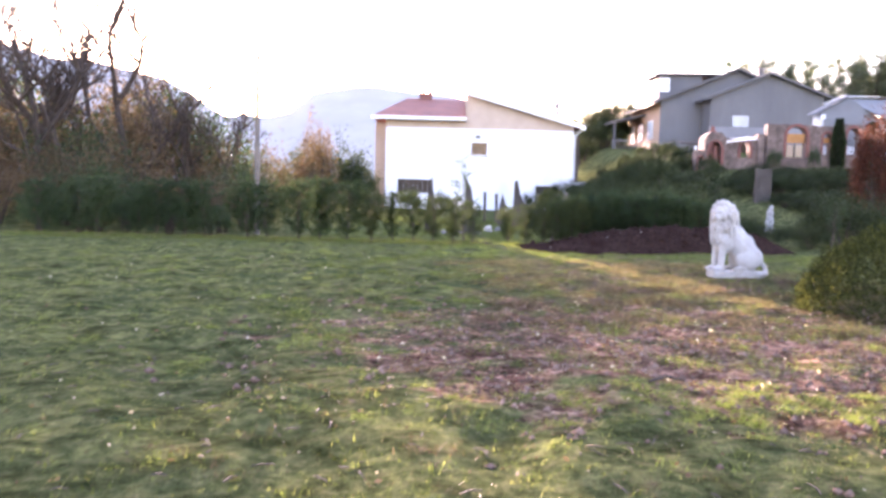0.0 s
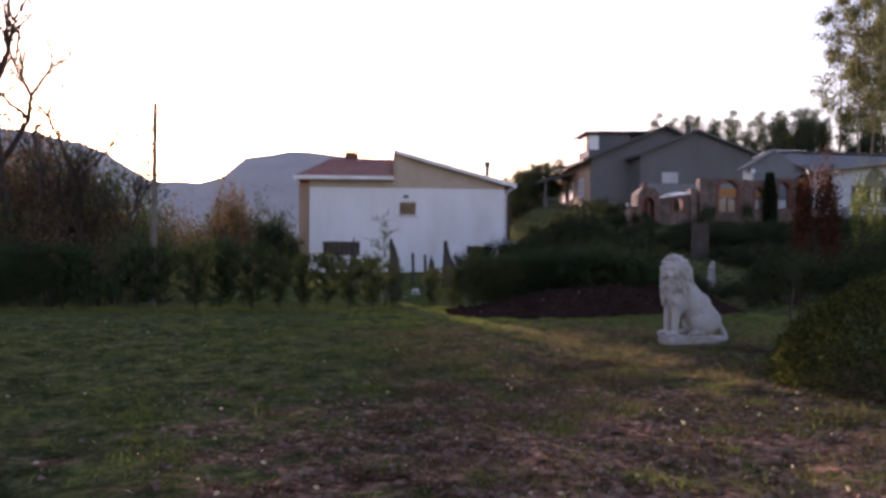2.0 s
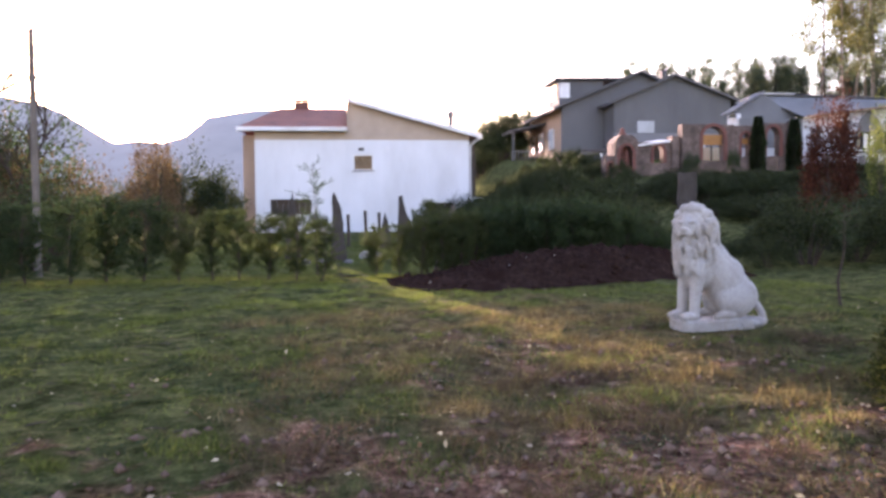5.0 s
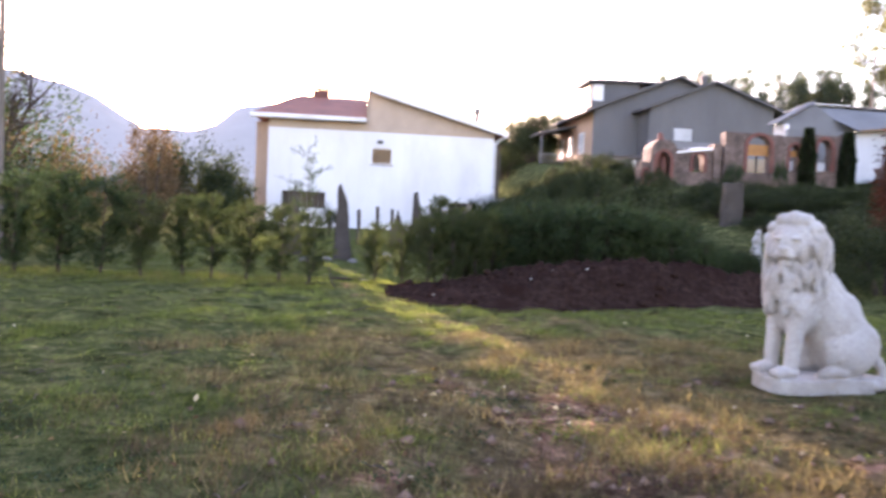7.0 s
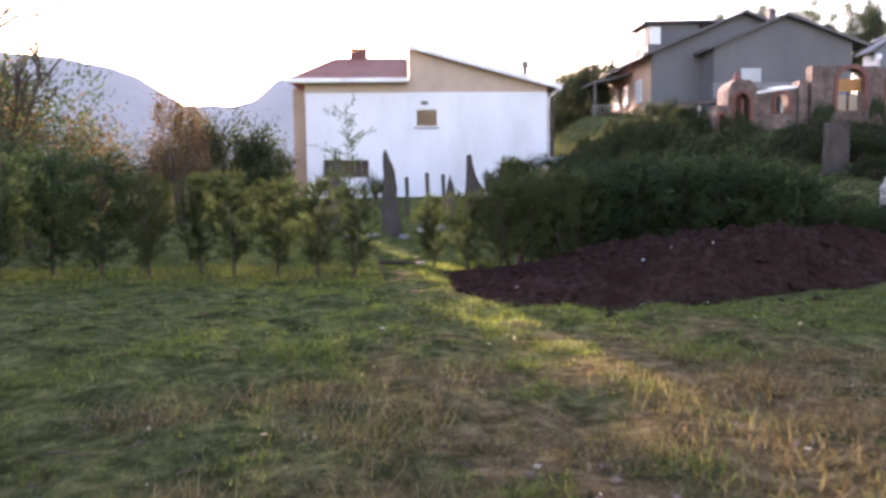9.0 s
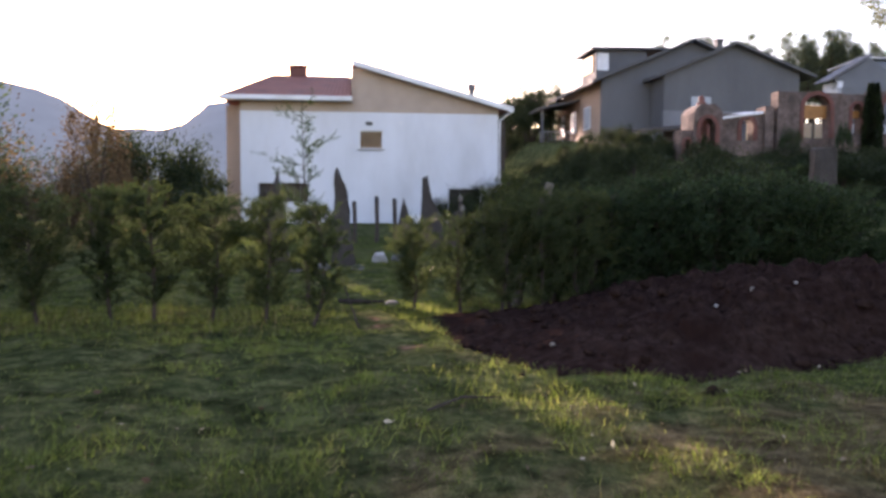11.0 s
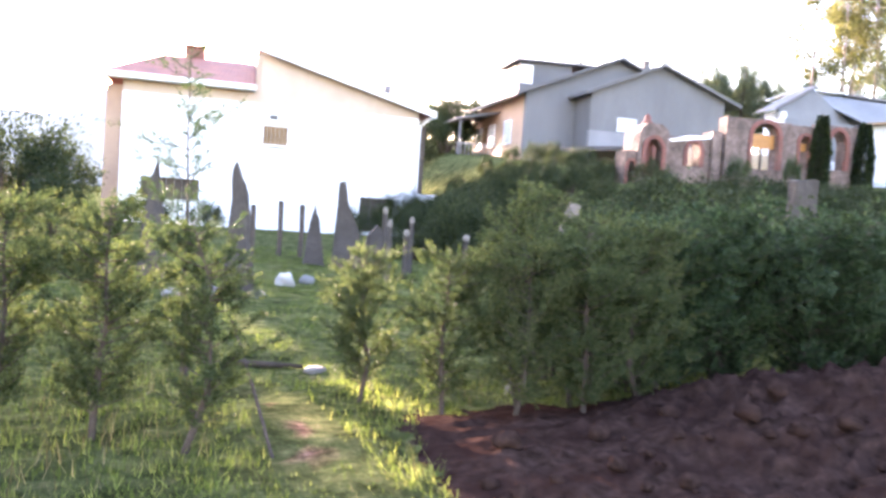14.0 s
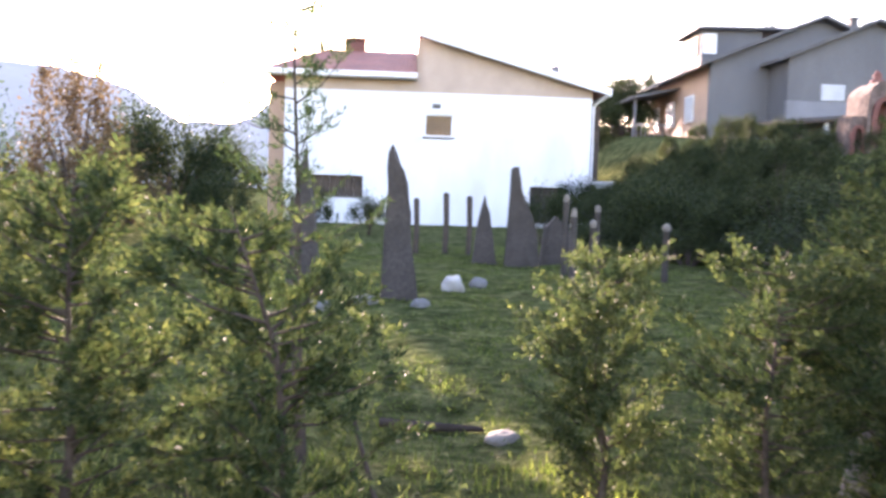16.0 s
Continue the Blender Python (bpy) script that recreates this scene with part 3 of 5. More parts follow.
def gable_roof(name, parent, left, peak, right, y0, y1, thick=0.18):
    bm = slab(bmesh.new(), [(left[0], y0, left[1]), (peak[0], y0, peak[1]), (peak[0], y1, peak[1]), (left[0], y1, left[1])], thick)
    slab(bm, [(peak[0], y0, peak[1]), (right[0], y0, right[1]), (right[0], y1, right[1]), (peak[0], y1, peak[1])], thick)
    return part(name, bm, DARK_TILE, parent)


gable_roof("roof", grey, (15.4, 8.95 + Z), (22.0, 11.7 + Z), (28.8, 8.9 + Z), -0.6, 11.0)
gable_roof("wing_roof", grey, (18.85, 9.08 + Z), (23.7, 11.12 + Z), (28.9, 9.2 + Z), WY - 0.45, 5.0)
flue = part("chimney", boxed(24.0, 0.6, 10.5 + Z, 24.42, 1.0, 11.8 + Z, bevel=0.02), DARK_TILE, grey, "slim dark chimney with a wider cap")
part("chimney_cap", boxed(23.93, 0.53, 11.8 + Z, 24.49, 1.07, 11.92 + Z, bevel=0.02), DARK_TILE, flue)
dorm = part("dormer", prism(bmesh.new(), [(16.9, 9.55 + Z), (20.4, 10.9 + Z), (20.4, 11.6 + Z), (16.9, 11.5 + Z)], 3.4, 6.6), GREY_WALL, grey, "grey dormer with a dark flat roof")
part("dormer_panel", boxed(16.95, 3.34, 10.2 + Z, 17.75, 3.394, 11.35 + Z, bevel=0.01), WHITE_PAINT, dorm)
part("dormer_roof", slab(bmesh.new(), [(16.5, 3.0, 11.68 + Z), (21.8, 3.0, 11.78 + Z), (21.8, 7.0, 11.78 + Z), (16.5, 7.0, 11.68 + Z)], 0.16), DARK_TILE, dorm)
part("dormer_window", boxed(16.84, 4.0, 10.2 + Z, 16.896, 6.0, 11.3 + Z), GLASS, dorm)
# lean-to before the wing
lean = part("porch_roof", slab(bmesh.new(), [(17.0, -6.0, 5.35 + Z), (24.5, -6.4, 6.1 + Z), (24.5, WY - 0.01, 6.5 + Z), (17.0, WY - 0.01, 5.75 + Z)], 0.1), DARK_WOOD, grey, "low sloping porch roof on posts")
for x, zt in ((17.2, 5.3), (19.5, 5.5), (22.0, 5.78), (24.3, 6.0)):
    part("porch_post", boxed(x - 0.07, -5.9, 3.4 + Z, x + 0.07, -5.76, zt - 0.06 + Z), WHITE_PAINT, lean)
rail = part("balcony_rail", boxed(13.5, 5.0, 6.2 + Z, 16.0, 5.08, 6.28 + Z), PALE_GREY, grey, "pale balcony railing")
for i in range(10):
    part("baluster", boxed(13.55 + i * 0.26, 5.01, 5.25 + Z, 13.6 + i * 0.26, 5.06, 6.2 + Z), PALE_GREY, rail)
part("balcony_slab", boxed(13.4, 4.9, 5.05 + Z, 16.19, 9.5, 5.25 + Z), PALE_GREY, grey)
for y in (5.1, 9.3):
    part("balcony_pillar", boxed(13.5, y, 3.2 + Z, 13.75, y + 0.25, 5.05 + Z), PALE_GREY, grey)
part("side_eave", slab(bmesh.new(), [(13.4, 4.6, 7.85 + Z), (16.19, 4.6, 8.45 + Z), (16.19, 10.4, 8.45 + Z), (13.4, 10.4, 7.85 + Z)], 0.14), DARK_TILE, grey)
for y in (4.9, 9.8):
    part("eave_post", boxed(13.6, y, 5.25 + Z, 13.72, y + 0.12, 7.75 + Z), GREY_WALL, grey)


# ---- garden folly of rubble and red brick arches ----
RY, RZ = 45.0, 2.6
folly = thing("garden_folly", (0, RY, RZ), "ruin-like garden wall of rubble stone with red brick arches", "folly")
Z = -RZ


def arch_bay(bm, x0, x1, base, top, a0, a1, sill, spring, crown, y0=0.0, y1=0.45, point=0.0):
    box(bm, x0, y0, base, a0, y1, top)
    box(bm, a1, y0, base, x1, y1, top)
    if sill > base:
        box(bm, a0, y0, base, a1, y1, sill)
    prism(bm, [(a0, top)] + arched(a0, a1, spring, crown, 11, point) + [(a1, top)], y0, y1)


def arch_ring(parent, a0, a1, sill, spring, crown, y0=-0.06, y1=0.1, w=0.14, point=0.0, jambs=True):
    inner = arched(a0, a1, spring, crown, 13, point)
    outer = arched(a0 - w, a1 + w, spring, crown + w, 13, point)
    if jambs:
        inner, outer = [(a0, sill)] + inner + [(a1, sill)], [(a0 - w, sill)] + outer + [(a1 + w, sill)]
    for i in range(len(inner) - 1):
        p, q, r, s = inner[i], inner[i + 1], outer[i + 1], outer[i]
        n = 1 if abs(p[1] - q[1]) < 0.5 else 5
        for k2 in range(n):
            f, g = (k2 + 0.04) / n, (k2 + 0.96) / n
            mixp = lambda u, v, h: (u[0] + (v[0] - u[0]) * h, u[1] + (v[1] - u[1]) * h)
            part("brick", prism(bmesh.new(), [mixp(p, q, f), mixp(p, q, g), mixp(s, r, g), mixp(s, r, f)], y0, y1), BRICK_RED, parent)


def uneven(ob, size, seed):
    """Knocks a stone part's flat faces out of true."""
    bm = bmesh.new()
    bm.from_mesh(ob.data)
    bmesh.ops.remove_doubles(bm, verts=bm.verts, dist=0.0005)
    bmesh.ops.triangulate(bm, faces=bm.faces)
    bmesh.ops.subdivide_edges(bm, edges=[e for e in bm.edges if e.calc_length() > 0.5], cuts=2)
    for v in bm.verts:
        v.co += noise.noise_vector(v.co * 2.7 + Vector((seed, 0, 0))) * size
    bm.to_mesh(ob.data)
    bm.free()
    return ob


bm = bmesh.new()
arch_bay(bm, 13.32, 14.5, 2.6 + Z, 4.72 + Z, 13.58, 14.2, 3.25 + Z, 4.15 + Z, 4.55 + Z, 0, 1.1)
prism(bm, [(13.32, 4.72 + Z), (14.5, 4.72 + Z), (14.4, 4.92 + Z), (14.15, 5.08 + Z), (13.65, 5.08 + Z), (13.42, 4.92 + Z)], 0.0, 1.1)
arch_bay(bm, 12.9, 13.31, 2.6 + Z, 4.1 + Z, 13.0, 13.22, 2.95 + Z, 3.55 + Z, 3.75 + Z, 0.1, 0.9)
tower = uneven(part("tower", bm, RUBBLE, folly, "small rubble tower with brick niches"), 0.04, 1)
arch_ring(tower, 13.58, 14.2, 3.25 + Z, 4.15 + Z, 4.55 + Z)
arch_ring(tower, 13.0, 13.22, 2.95 + Z, 3.55 + Z, 3.75 + Z, 0.03, 0.16, w=0.1)
part("niche_back", boxed(13.5, 0.45, 3.2 + Z, 14.28, 0.55, 4.58 + Z), BRICK_RED, tower)
part("niche_back", boxed(12.98, 0.5, 2.9 + Z, 13.24, 0.6, 3.78 + Z), BRICK_RED, tower)
part("niche_pillar", boxed(13.84, -0.03, 3.25 + Z, 13.95, 0.12, 4.3 + Z, bevel=0.01), BRICK_RED, tower)
store = ([], [])
tube(store, [(13.9, 0.6, 5.1 + Z), (13.9, 0.6, 5.2 + Z), (13.9, 0.6, 5.26 + Z), (13.9, 0.6, 5.36 + Z), (13.9, 0.6, 5.5 + Z)], [0.2, 0.19, 0.1, 0.13, 0.02], 10)
part("finial", np_mesh("finial", *store, True), BRICK_RED, tower, "red clay finial")
bm = bmesh.new()
arch_bay(bm, 14.5, 16.7, 2.7 + Z, 4.75 + Z, 15.35, 15.85, 3.75 + Z, 4.25 + Z, 4.6 + Z, 0.25, 0.7)
box(bm, 16.25, 0.1, 2.7 + Z, 16.6, 0.8, 5.05 + Z)
wall = uneven(part("low_wall", bm, RUBBLE, folly), 0.04, 2)
arch_ring(wall, 15.35, 15.85, 3.75 + Z, 4.25 + Z, 4.6 + Z, 0.18, 0.3)
# white slab along the wall top: its sunlit look is in the colour
part("coping", slab(bmesh.new(), [(14.45, 0.15, 4.62 + Z), (16.2, 0.15, 4.86 + Z), (16.2, 1.6, 5.0 + Z), (14.45, 1.6, 4.76 + Z)], 0.09), WHITE_METAL, wall, "sloping coping, the sunlit wall top put into its white colour")
bm = bmesh.new()
arch_bay(bm, 16.7, 19.4, 2.8 + Z, 5.6 + Z, 17.75, 18.85, 3.85 + Z, 4.9 + Z, 5.5 + Z, 0, 0.5, 1.0)
arch_bay(bm, 19.4, 20.6, 2.9 + Z, 5.55 + Z, 19.75, 20.2, 4.05 + Z, 4.9 + Z, 5.2 + Z, 0, 0.5)
arch_bay(bm, 20.6, 22.3, 3.0 + Z, 5.7 + Z, 21.05, 21.75, 4.05 + Z, 5.0 + Z, 5.5 + Z, 0, 0.5)
wall = uneven(part("arcade_wall", bm, RUBBLE, folly, "rubble wall pierced by three arches"), 0.05, 3)
arch_ring(wall, 17.75, 18.85, 3.85 + Z, 4.9 + Z, 5.5 + Z, w=0.15, point=1.0)
arch_ring(wall, 19.75, 20.2, 4.05 + Z, 4.9 + Z, 5.2 + Z, w=0.11)
arch_ring(wall, 21.05, 21.75, 4.05 + Z, 5.0 + Z, 5.5 + Z, w=0.15)
store = ([], [])
tube(store, [(22.35, 0.2, 2.9 + Z), (22.35, 0.2, 5.2 + Z), (22.35, 0.2, 5.6 + Z), (22.3, 0.2, 5.85 + Z)], [0.34, 0.32, 0.24, 0.04], 10)
tube(store, [(20.5, -0.15, 2.9 + Z), (20.5, -0.15, 5.6 + Z), (20.5, -0.15, 5.8 + Z), (20.5, -0.15, 6.05 + Z)], [0.26, 0.22, 0.12, 0.02], 10)
part("column", np_mesh("column", *store, True), STONE_DARK, folly, "dark ivy-stained columns")
# added wall and boards: cream and amber stand in for the sunlit glow
part("screen_wall", boxed(16.9, 2.6, 2.9 + Z, 20.7, 2.8, 4.7 + Z), CREAM_GLOW, folly, "added wall behind the arches, warm sunlight in its cream colour")
part("arch_board", boxed(17.78, 0.2, 4.62 + Z, 18.82, 0.26, 5.12 + Z), AMBER_GLOW, folly, "added board across the arch, warm glow in its amber colour")
part("arch_bar", boxed(18.27, 0.21, 3.86 + Z, 18.35, 0.27, 4.61 + Z), DARK_WOOD, folly)
part("arch_board", boxed(19.76, 0.2, 4.66 + Z, 20.19, 0.26, 4.95 + Z), AMBER_GLOW, folly)


# ---- outbuilding with shutters ----
OY, OZ = 52.0, 4.1
shed = thing("outbuilding", (0, OY, OZ), "white outbuilding with a grey sheet roof and arched window", "outbuilding")
Z = -OZ
# white front wall; its shade is put into the blue-grey colour
bm = holed_wall(bmesh.new(), 24.2, 35.4, 3.0 + Z, 6.98 + Z, 0, 0.25, [(31.85, 5.1 + Z, 33.65, 6.2 + Z)])
prism(bm, [(28.4, 6.98 + Z), (35.4, 6.98 + Z), (35.4, 7.85 + Z)], 0, 0.25)
part("front_wall", bm, SHED_WALL_SHADED, shed, "white rendered front wall")
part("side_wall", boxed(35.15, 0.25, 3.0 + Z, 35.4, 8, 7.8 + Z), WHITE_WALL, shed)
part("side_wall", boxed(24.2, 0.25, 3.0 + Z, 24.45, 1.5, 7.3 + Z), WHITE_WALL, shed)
bm = slab(bmesh.new(), [(28.2, -0.5, 7.06 + Z), (35.7, -0.5, 8.02 + Z), (35.7, 1.6, 8.5 + Z), (26.0, 1.6, 8.62 + Z)], 0.06)
part("sheet_roof", bm, FIBRE, shed, "weathered grey fibre cement roof slope")
bm = prism(bmesh.new(), [(24.2, 6.985 + Z), (28.4, 6.99 + Z), (26.0, 8.56 + Z), (24.2, 7.46 + Z)], 0.5, 0.7)
part("sheet_gable", bm, FIBRE_PALE, shed, "pale grey sheet gable")
part("sheet_skirt", boxed(24.2, -0.04, 5.2 + Z, 28.3, -0.004, 6.98 + Z), FIBRE_PALE, shed, "grey sheet cladding below the gable")
part("roof_edge", slab(bmesh.new(), [(23.8, 0.3, 7.4 + Z), (26.0, 0.3, 8.7 + Z), (26.0, 1.6, 8.7 + Z), (23.8, 1.6, 7.4 + Z)], 0.07), FIBRE, shed)
part("roof_edge", slab(bmesh.new(), [(28.6, 1.3, 8.68 + Z), (35.8, 1.3, 8.56 + Z), (35.8, 8, 8.2 + Z), (28.6, 8, 8.3 + Z)], 0.08), DARK_TILE, shed)
part("skylight_sheet", slab(bmesh.new(), [(26.0, 1.25, 8.72 + Z), (28.6, 1.25, 8.72 + Z), (28.6, 4, 8.5 + Z), (26.0, 4, 8.5 + Z)], 0.05), WHITE_METAL, shed)
part("eave_board", slab(bmesh.new(), [(28.2, -0.56, 7.08 + Z), (35.7, -0.56, 8.03 + Z), (35.7, -0.51, 8.03 + Z), (28.2, -0.51, 7.08 + Z)], 0.12), SHUTTER_BROWN, shed)
win = part("window", boxed(31.85, 0.1, 5.1 + Z, 33.65, 0.16, 6.2 + Z), GLASS, shed, "window with a pointed grey arch and open shutters")
for x in (31.85, 32.28, 32.72, 33.16, 33.58):
    part("window_bar", boxed(x, -0.02, 5.1 + Z, x + 0.09, 0.09, 6.2 + Z), BLACK_PAINT, win)
for x in (32.42, 32.86):
    part("curtain", boxed(x - 0.02, 0.06, 5.2 + Z, x + 0.26, 0.085, 6.1 + Z), WHITE_PAINT, win)
part("pointed_arch", prism(bmesh.new(), [(31.9, 6.206 + Z), (31.95, 6.6 + Z), (32.2, 7.1 + Z), (32.7, 7.52 + Z), (33.2, 7.12 + Z), (33.5, 6.65 + Z), (33.6, 6.206 + Z)], -0.1, -0.004), STONE_GREY, win, "grey pointed arch panel")
for x0 in (31.0, 33.72):
    sh = part("shutter", boxed(x0, -0.1, 5.02 + Z, x0 + 0.78, -0.05, 6.25 + Z, bevel=0.01), BLACK_PAINT, win, "black louvred shutter with white gaps")
    for i in range(3):
        part("louvre", boxed(x0 + 0.28, -0.13, 5.2 + i * 0.33 + Z, x0 + 0.72, -0.104, 5.36 + i * 0.33 + Z), WHITE_PAINT, sh)
part("window_sill", boxed(30.9, -0.2, 4.9 + Z, 34.5, -0.004, 5.0 + Z, bevel=0.01), STONE_DARK, win)
fence = thing("stone_fence", (0, 50.2, 3.8), "row of short grey stone posts with rounded tops", "fence")
for i in range(8):
    x = 28.7 + i * 0.78
    zt = 4.75 - 0.045 * i
    store = ([], [])
    tube(store, [(x, 0, -0.6), (x, 0, zt - 3.8 - 0.15), (x, 0, zt - 3.8 - 0.03), (x, 0, zt - 3.8)], [0.24, 0.24, 0.18, 0.03], 10)
    part("post", np_mesh("post", *store, True), STONE_GREY, fence)
part("rail", boxed(28.4, 0.1, -0.3, 34.6, 0.25, -0.1), STONE_DARK, fence)


# the outbuilding and its fence are a little smaller and nearer than drawn above
nearer = Matrix.Translation((0.05, 18.59, 1.32)) @ Matrix.Scale(0.86, 4) @ Matrix.Translation((-0.05, -18.59, -1.32))
shed.matrix_world = nearer @ Matrix.Translation((0, OY, OZ))
fence.matrix_world = nearer @ Matrix.Translation((0, 50.2, 3.8))


# ---- stones, posts and small things of the garden ----
def stone(name, at, size, label, category, mat, seed, turn=0.0, flat=1.0):
    bm = bmesh.new()
    bmesh.ops.create_icosphere(bm, subdivisions=3, radius=1.0)
    for v in bm.verts:
        n = noise.noise_vector(v.co * 1.1 + Vector((seed * 7.1, 0, 0))) * 0.32 + noise.noise_vector(v.co * 3.0 + Vector((0, seed * 3.3, 0))) * 0.08
        v.co += n
        v.co.z = max(v.co.z, -0.55) if flat else v.co.z
        v.co = Vector((v.co.x * size[0], v.co.y * size[1], (v.co.z + 0.5) * size[2]))
    for f in bm.faces:
        f.smooth = True
    ob = part(name, bm, mat)
    ob.matrix_world = pose(at[0], at[1], float(ground_z(at[0], at[1])) - 0.03 if at[2] is None else at[2], 0, 0, turn)
    return tagged(ob, label, category)


def menhir(at, outline, thick, label, mat, seed, turn=0):
    """A rough standing slab with this outline in x and z."""
    bm = prism(bmesh.new(), outline, -thick / 2, thick / 2)
    bmesh.ops.triangulate(bm, faces=bm.faces)
    for _ in range(2):
        bmesh.ops.subdivide_edges(bm, edges=[e for e in bm.edges if e.calc_length() > 0.22], cuts=1)
        bmesh.ops.triangulate(bm, faces=bm.faces)
    for v in bm.verts:
        v.co += noise.noise_vector(v.co * 2.2 + Vector((seed * 5.0, 1, 0))) * 0.045 + noise.noise_vector(v.co * 7) * 0.025
    ob = part("standing_stone", bm, mat)
    ob.matrix_world = pose(at[0], at[1], float(ground_z(*at)) - 0.1, 0, 0, turn)
    return tagged(ob, label, "standing stone", "standing stones in the grass")


menhir((0.1, 34.6), [(-0.24, 0), (0.32, 0), (0.22, 0.9), (0.1, 1.85), (0.02, 2.1), (-0.1, 2.42), (-0.15, 2.3), (-0.18, 1.2)], 0.24, "tall dark pointed standing stone in the grass", STONE_DARK, 1)
menhir((2.75, 40.35), [(-0.3, 0), (0.5, 0), (0.34, 1.0), (0.1, 1.6), (-0.02, 1.85), (-0.06, 2.33), (-0.2, 2.3), (-0.22, 1.2)], 0.28, "dark standing stone with a notched top", STONE_DARK, 2)
menhir((2.0, 40.6), [(-0.28, 0), (0.3, 0), (0.2, 0.8), (0.0, 1.65), (-0.12, 1.2)], 0.22, "small pointed dark standing stone", STONE_DARK, 3)
menhir((-1.5, 36.2), [(-0.28, 0), (0.3, 0), (0.2, 1.2), (0.02, 2.5), (-0.1, 1.9), (-0.2, 1.0)], 0.22, "slender pointed dark standing stone", STONE_DARK, 4)
menhir((3.7, 41.0), [(-0.4, 0), (0.45, 0), (0.3, 0.9), (0.0, 1.25), (-0.25, 0.95)], 0.3, "broad low dark standing stone", STONE_DARK, 5)
menhir((13.0, 36.2), [(-0.36, -0.3), (0.36, -0.3), (0.33, 1.5), (0.28, 1.55), (-0.3, 1.5), (-0.34, 0.8)], 0.25, "upright dark grey granite slab on the bank", STONE_DARK, 6)
for at, h in (((0.5, 43.0), 1.4), ((1.25, 43.0), 1.55), ((1.85, 43.0), 1.5)):
    store = ([], [])
    tube(store, [(0, 0, -0.2), (0.02, 0, h * 0.5), (0.0, 0.01, h - 0.05), (0, 0, h)], [0.075, 0.07, 0.075, 0.05], 8)
    ob = part("wooden_post", np_mesh("wooden_post", *store, True), DARK_WOOD)
    ob.matrix_world = pose(at[0], at[1], float(ground_z(*at)))
    tagged(ob, "dark round wooden fence post", "post", "posts before the white house")
stone("white_rock", (1.02, 35.8, None), (0.2, 0.15, 0.2), "rough white rock lying in the grass", "rock", STONE_PALE, 3, 30)
stone("flat_stone", (0.82, 27.56, None), (0.13, 0.1, 0.05), "flat brownish stone beside the path", "rock", STONE_BROWN, 12, 40)
stone("rock", (-0.35, 34.2, None), (0.18, 0.12, 0.11), "grey rock at the foot of a standing stone", "rock", STONE_GREY, 6)
stone("rock", (0.45, 34.0, None), (0.14, 0.12, 0.09), "grey rock at the foot of a standing stone", "rock", STONE_GREY, 7)
stone("rock", (1.5, 36.5, None), (0.15, 0.12, 0.12), "brownish rock in the grass", "rock", STONE_GREY, 8)
stone("rock", (-0.9, 33.2, None), (0.17, 0.12, 0.1), "grey rock in the grass", "rock", STONE_GREY, 9)
for i, (x, y, s) in enumerate(((3.9, 38.2, .075), (4.3, 39.5, .07), (3.5, 38.9, .065), (5.3, 38.0, .085), (3.3, 37.2, .06))):
    h = 1.0 + 0.25 * (i % 3)
    store = ([], [])
    tube(store, [(0, 0, -0.2), (0, 0, h), (0, 0, h + 0.03), (0, 0, h + 0.12), (0, 0, h + 0.16)], [0.07, 0.06, s, s * 0.9, 0.02], 9)
    ob = part("capped_post", np_mesh("capped_post", *store, True), STONE_DARK)
    ob.data.materials.append(STONE_BROWN)
    for p in ob.data.polygons:
        p.material_index = 1 if p.center.z > h else 0
    ob.matrix_world = pose(x, y, float(ground_z(x, y)))
    tagged(ob, "short dark post with a pale rounded cap", "post", "capped garden posts")
# leaning stake in the hedge
store = ([], [])
tube(store, [(-0.22, 0.0, -0.15), (-0.02, 0.02, 0.8), (0.28, 0, 1.7)], [0.07, 0.066, 0.055], 7)
ob = part("leaning_stake", np_mesh("leaning_stake", *store, True), GREY_WOOD)
ob.matrix_world = pose(2.58, 26.4, float(ground_z(2.58, 26.4)))
tagged(ob, "grey weathered stake leaning in the hedge", "stake")
# utility pole
UX, UY = -7.6, 29.6
store = ([], [])
tube(store, [(0, 0, -0.3), (0, 0, 3.5), (0, 0, 6.4)], [0.1, 0.085, 0.07], 10)
pole = thing("utility_pole", (UX, UY, float(ground_z(UX, UY))), "tall grey wooden utility pole behind the hedge", "utility pole")
part("pole", np_mesh("pole", *store, True), GREY_WOOD, pole)
# small pale statue by the granite slab
bm = bmesh.new()
for c, r in (((0, 0, 0.12), (0.2, 0.2, 0.14)), ((0, 0, 0.42), (0.15, 0.13, 0.3)), ((0, 0, 0.75), (0.13, 0.1, 0.16)), ((0.02, -0.02, 0.95), (0.08, 0.08, 0.1))):
    bmesh.ops.create_uvsphere(bm, u_segments=14, v_segments=10, radius=1.0, matrix=Matrix.Translation(c) @ Matrix.Diagonal((*r, 1)))
for v in bm.verts:
    v.co += noise.noise_vector(v.co * 9) * 0.02
ob = part("small_statue", bm, STATUE)
ob.matrix_world = pose(10.9, 30.2, float(ground_z(10.9, 30.2)) - 0.02)
tagged(ob, "small pale weathered garden statue among the shrubs", "statue")


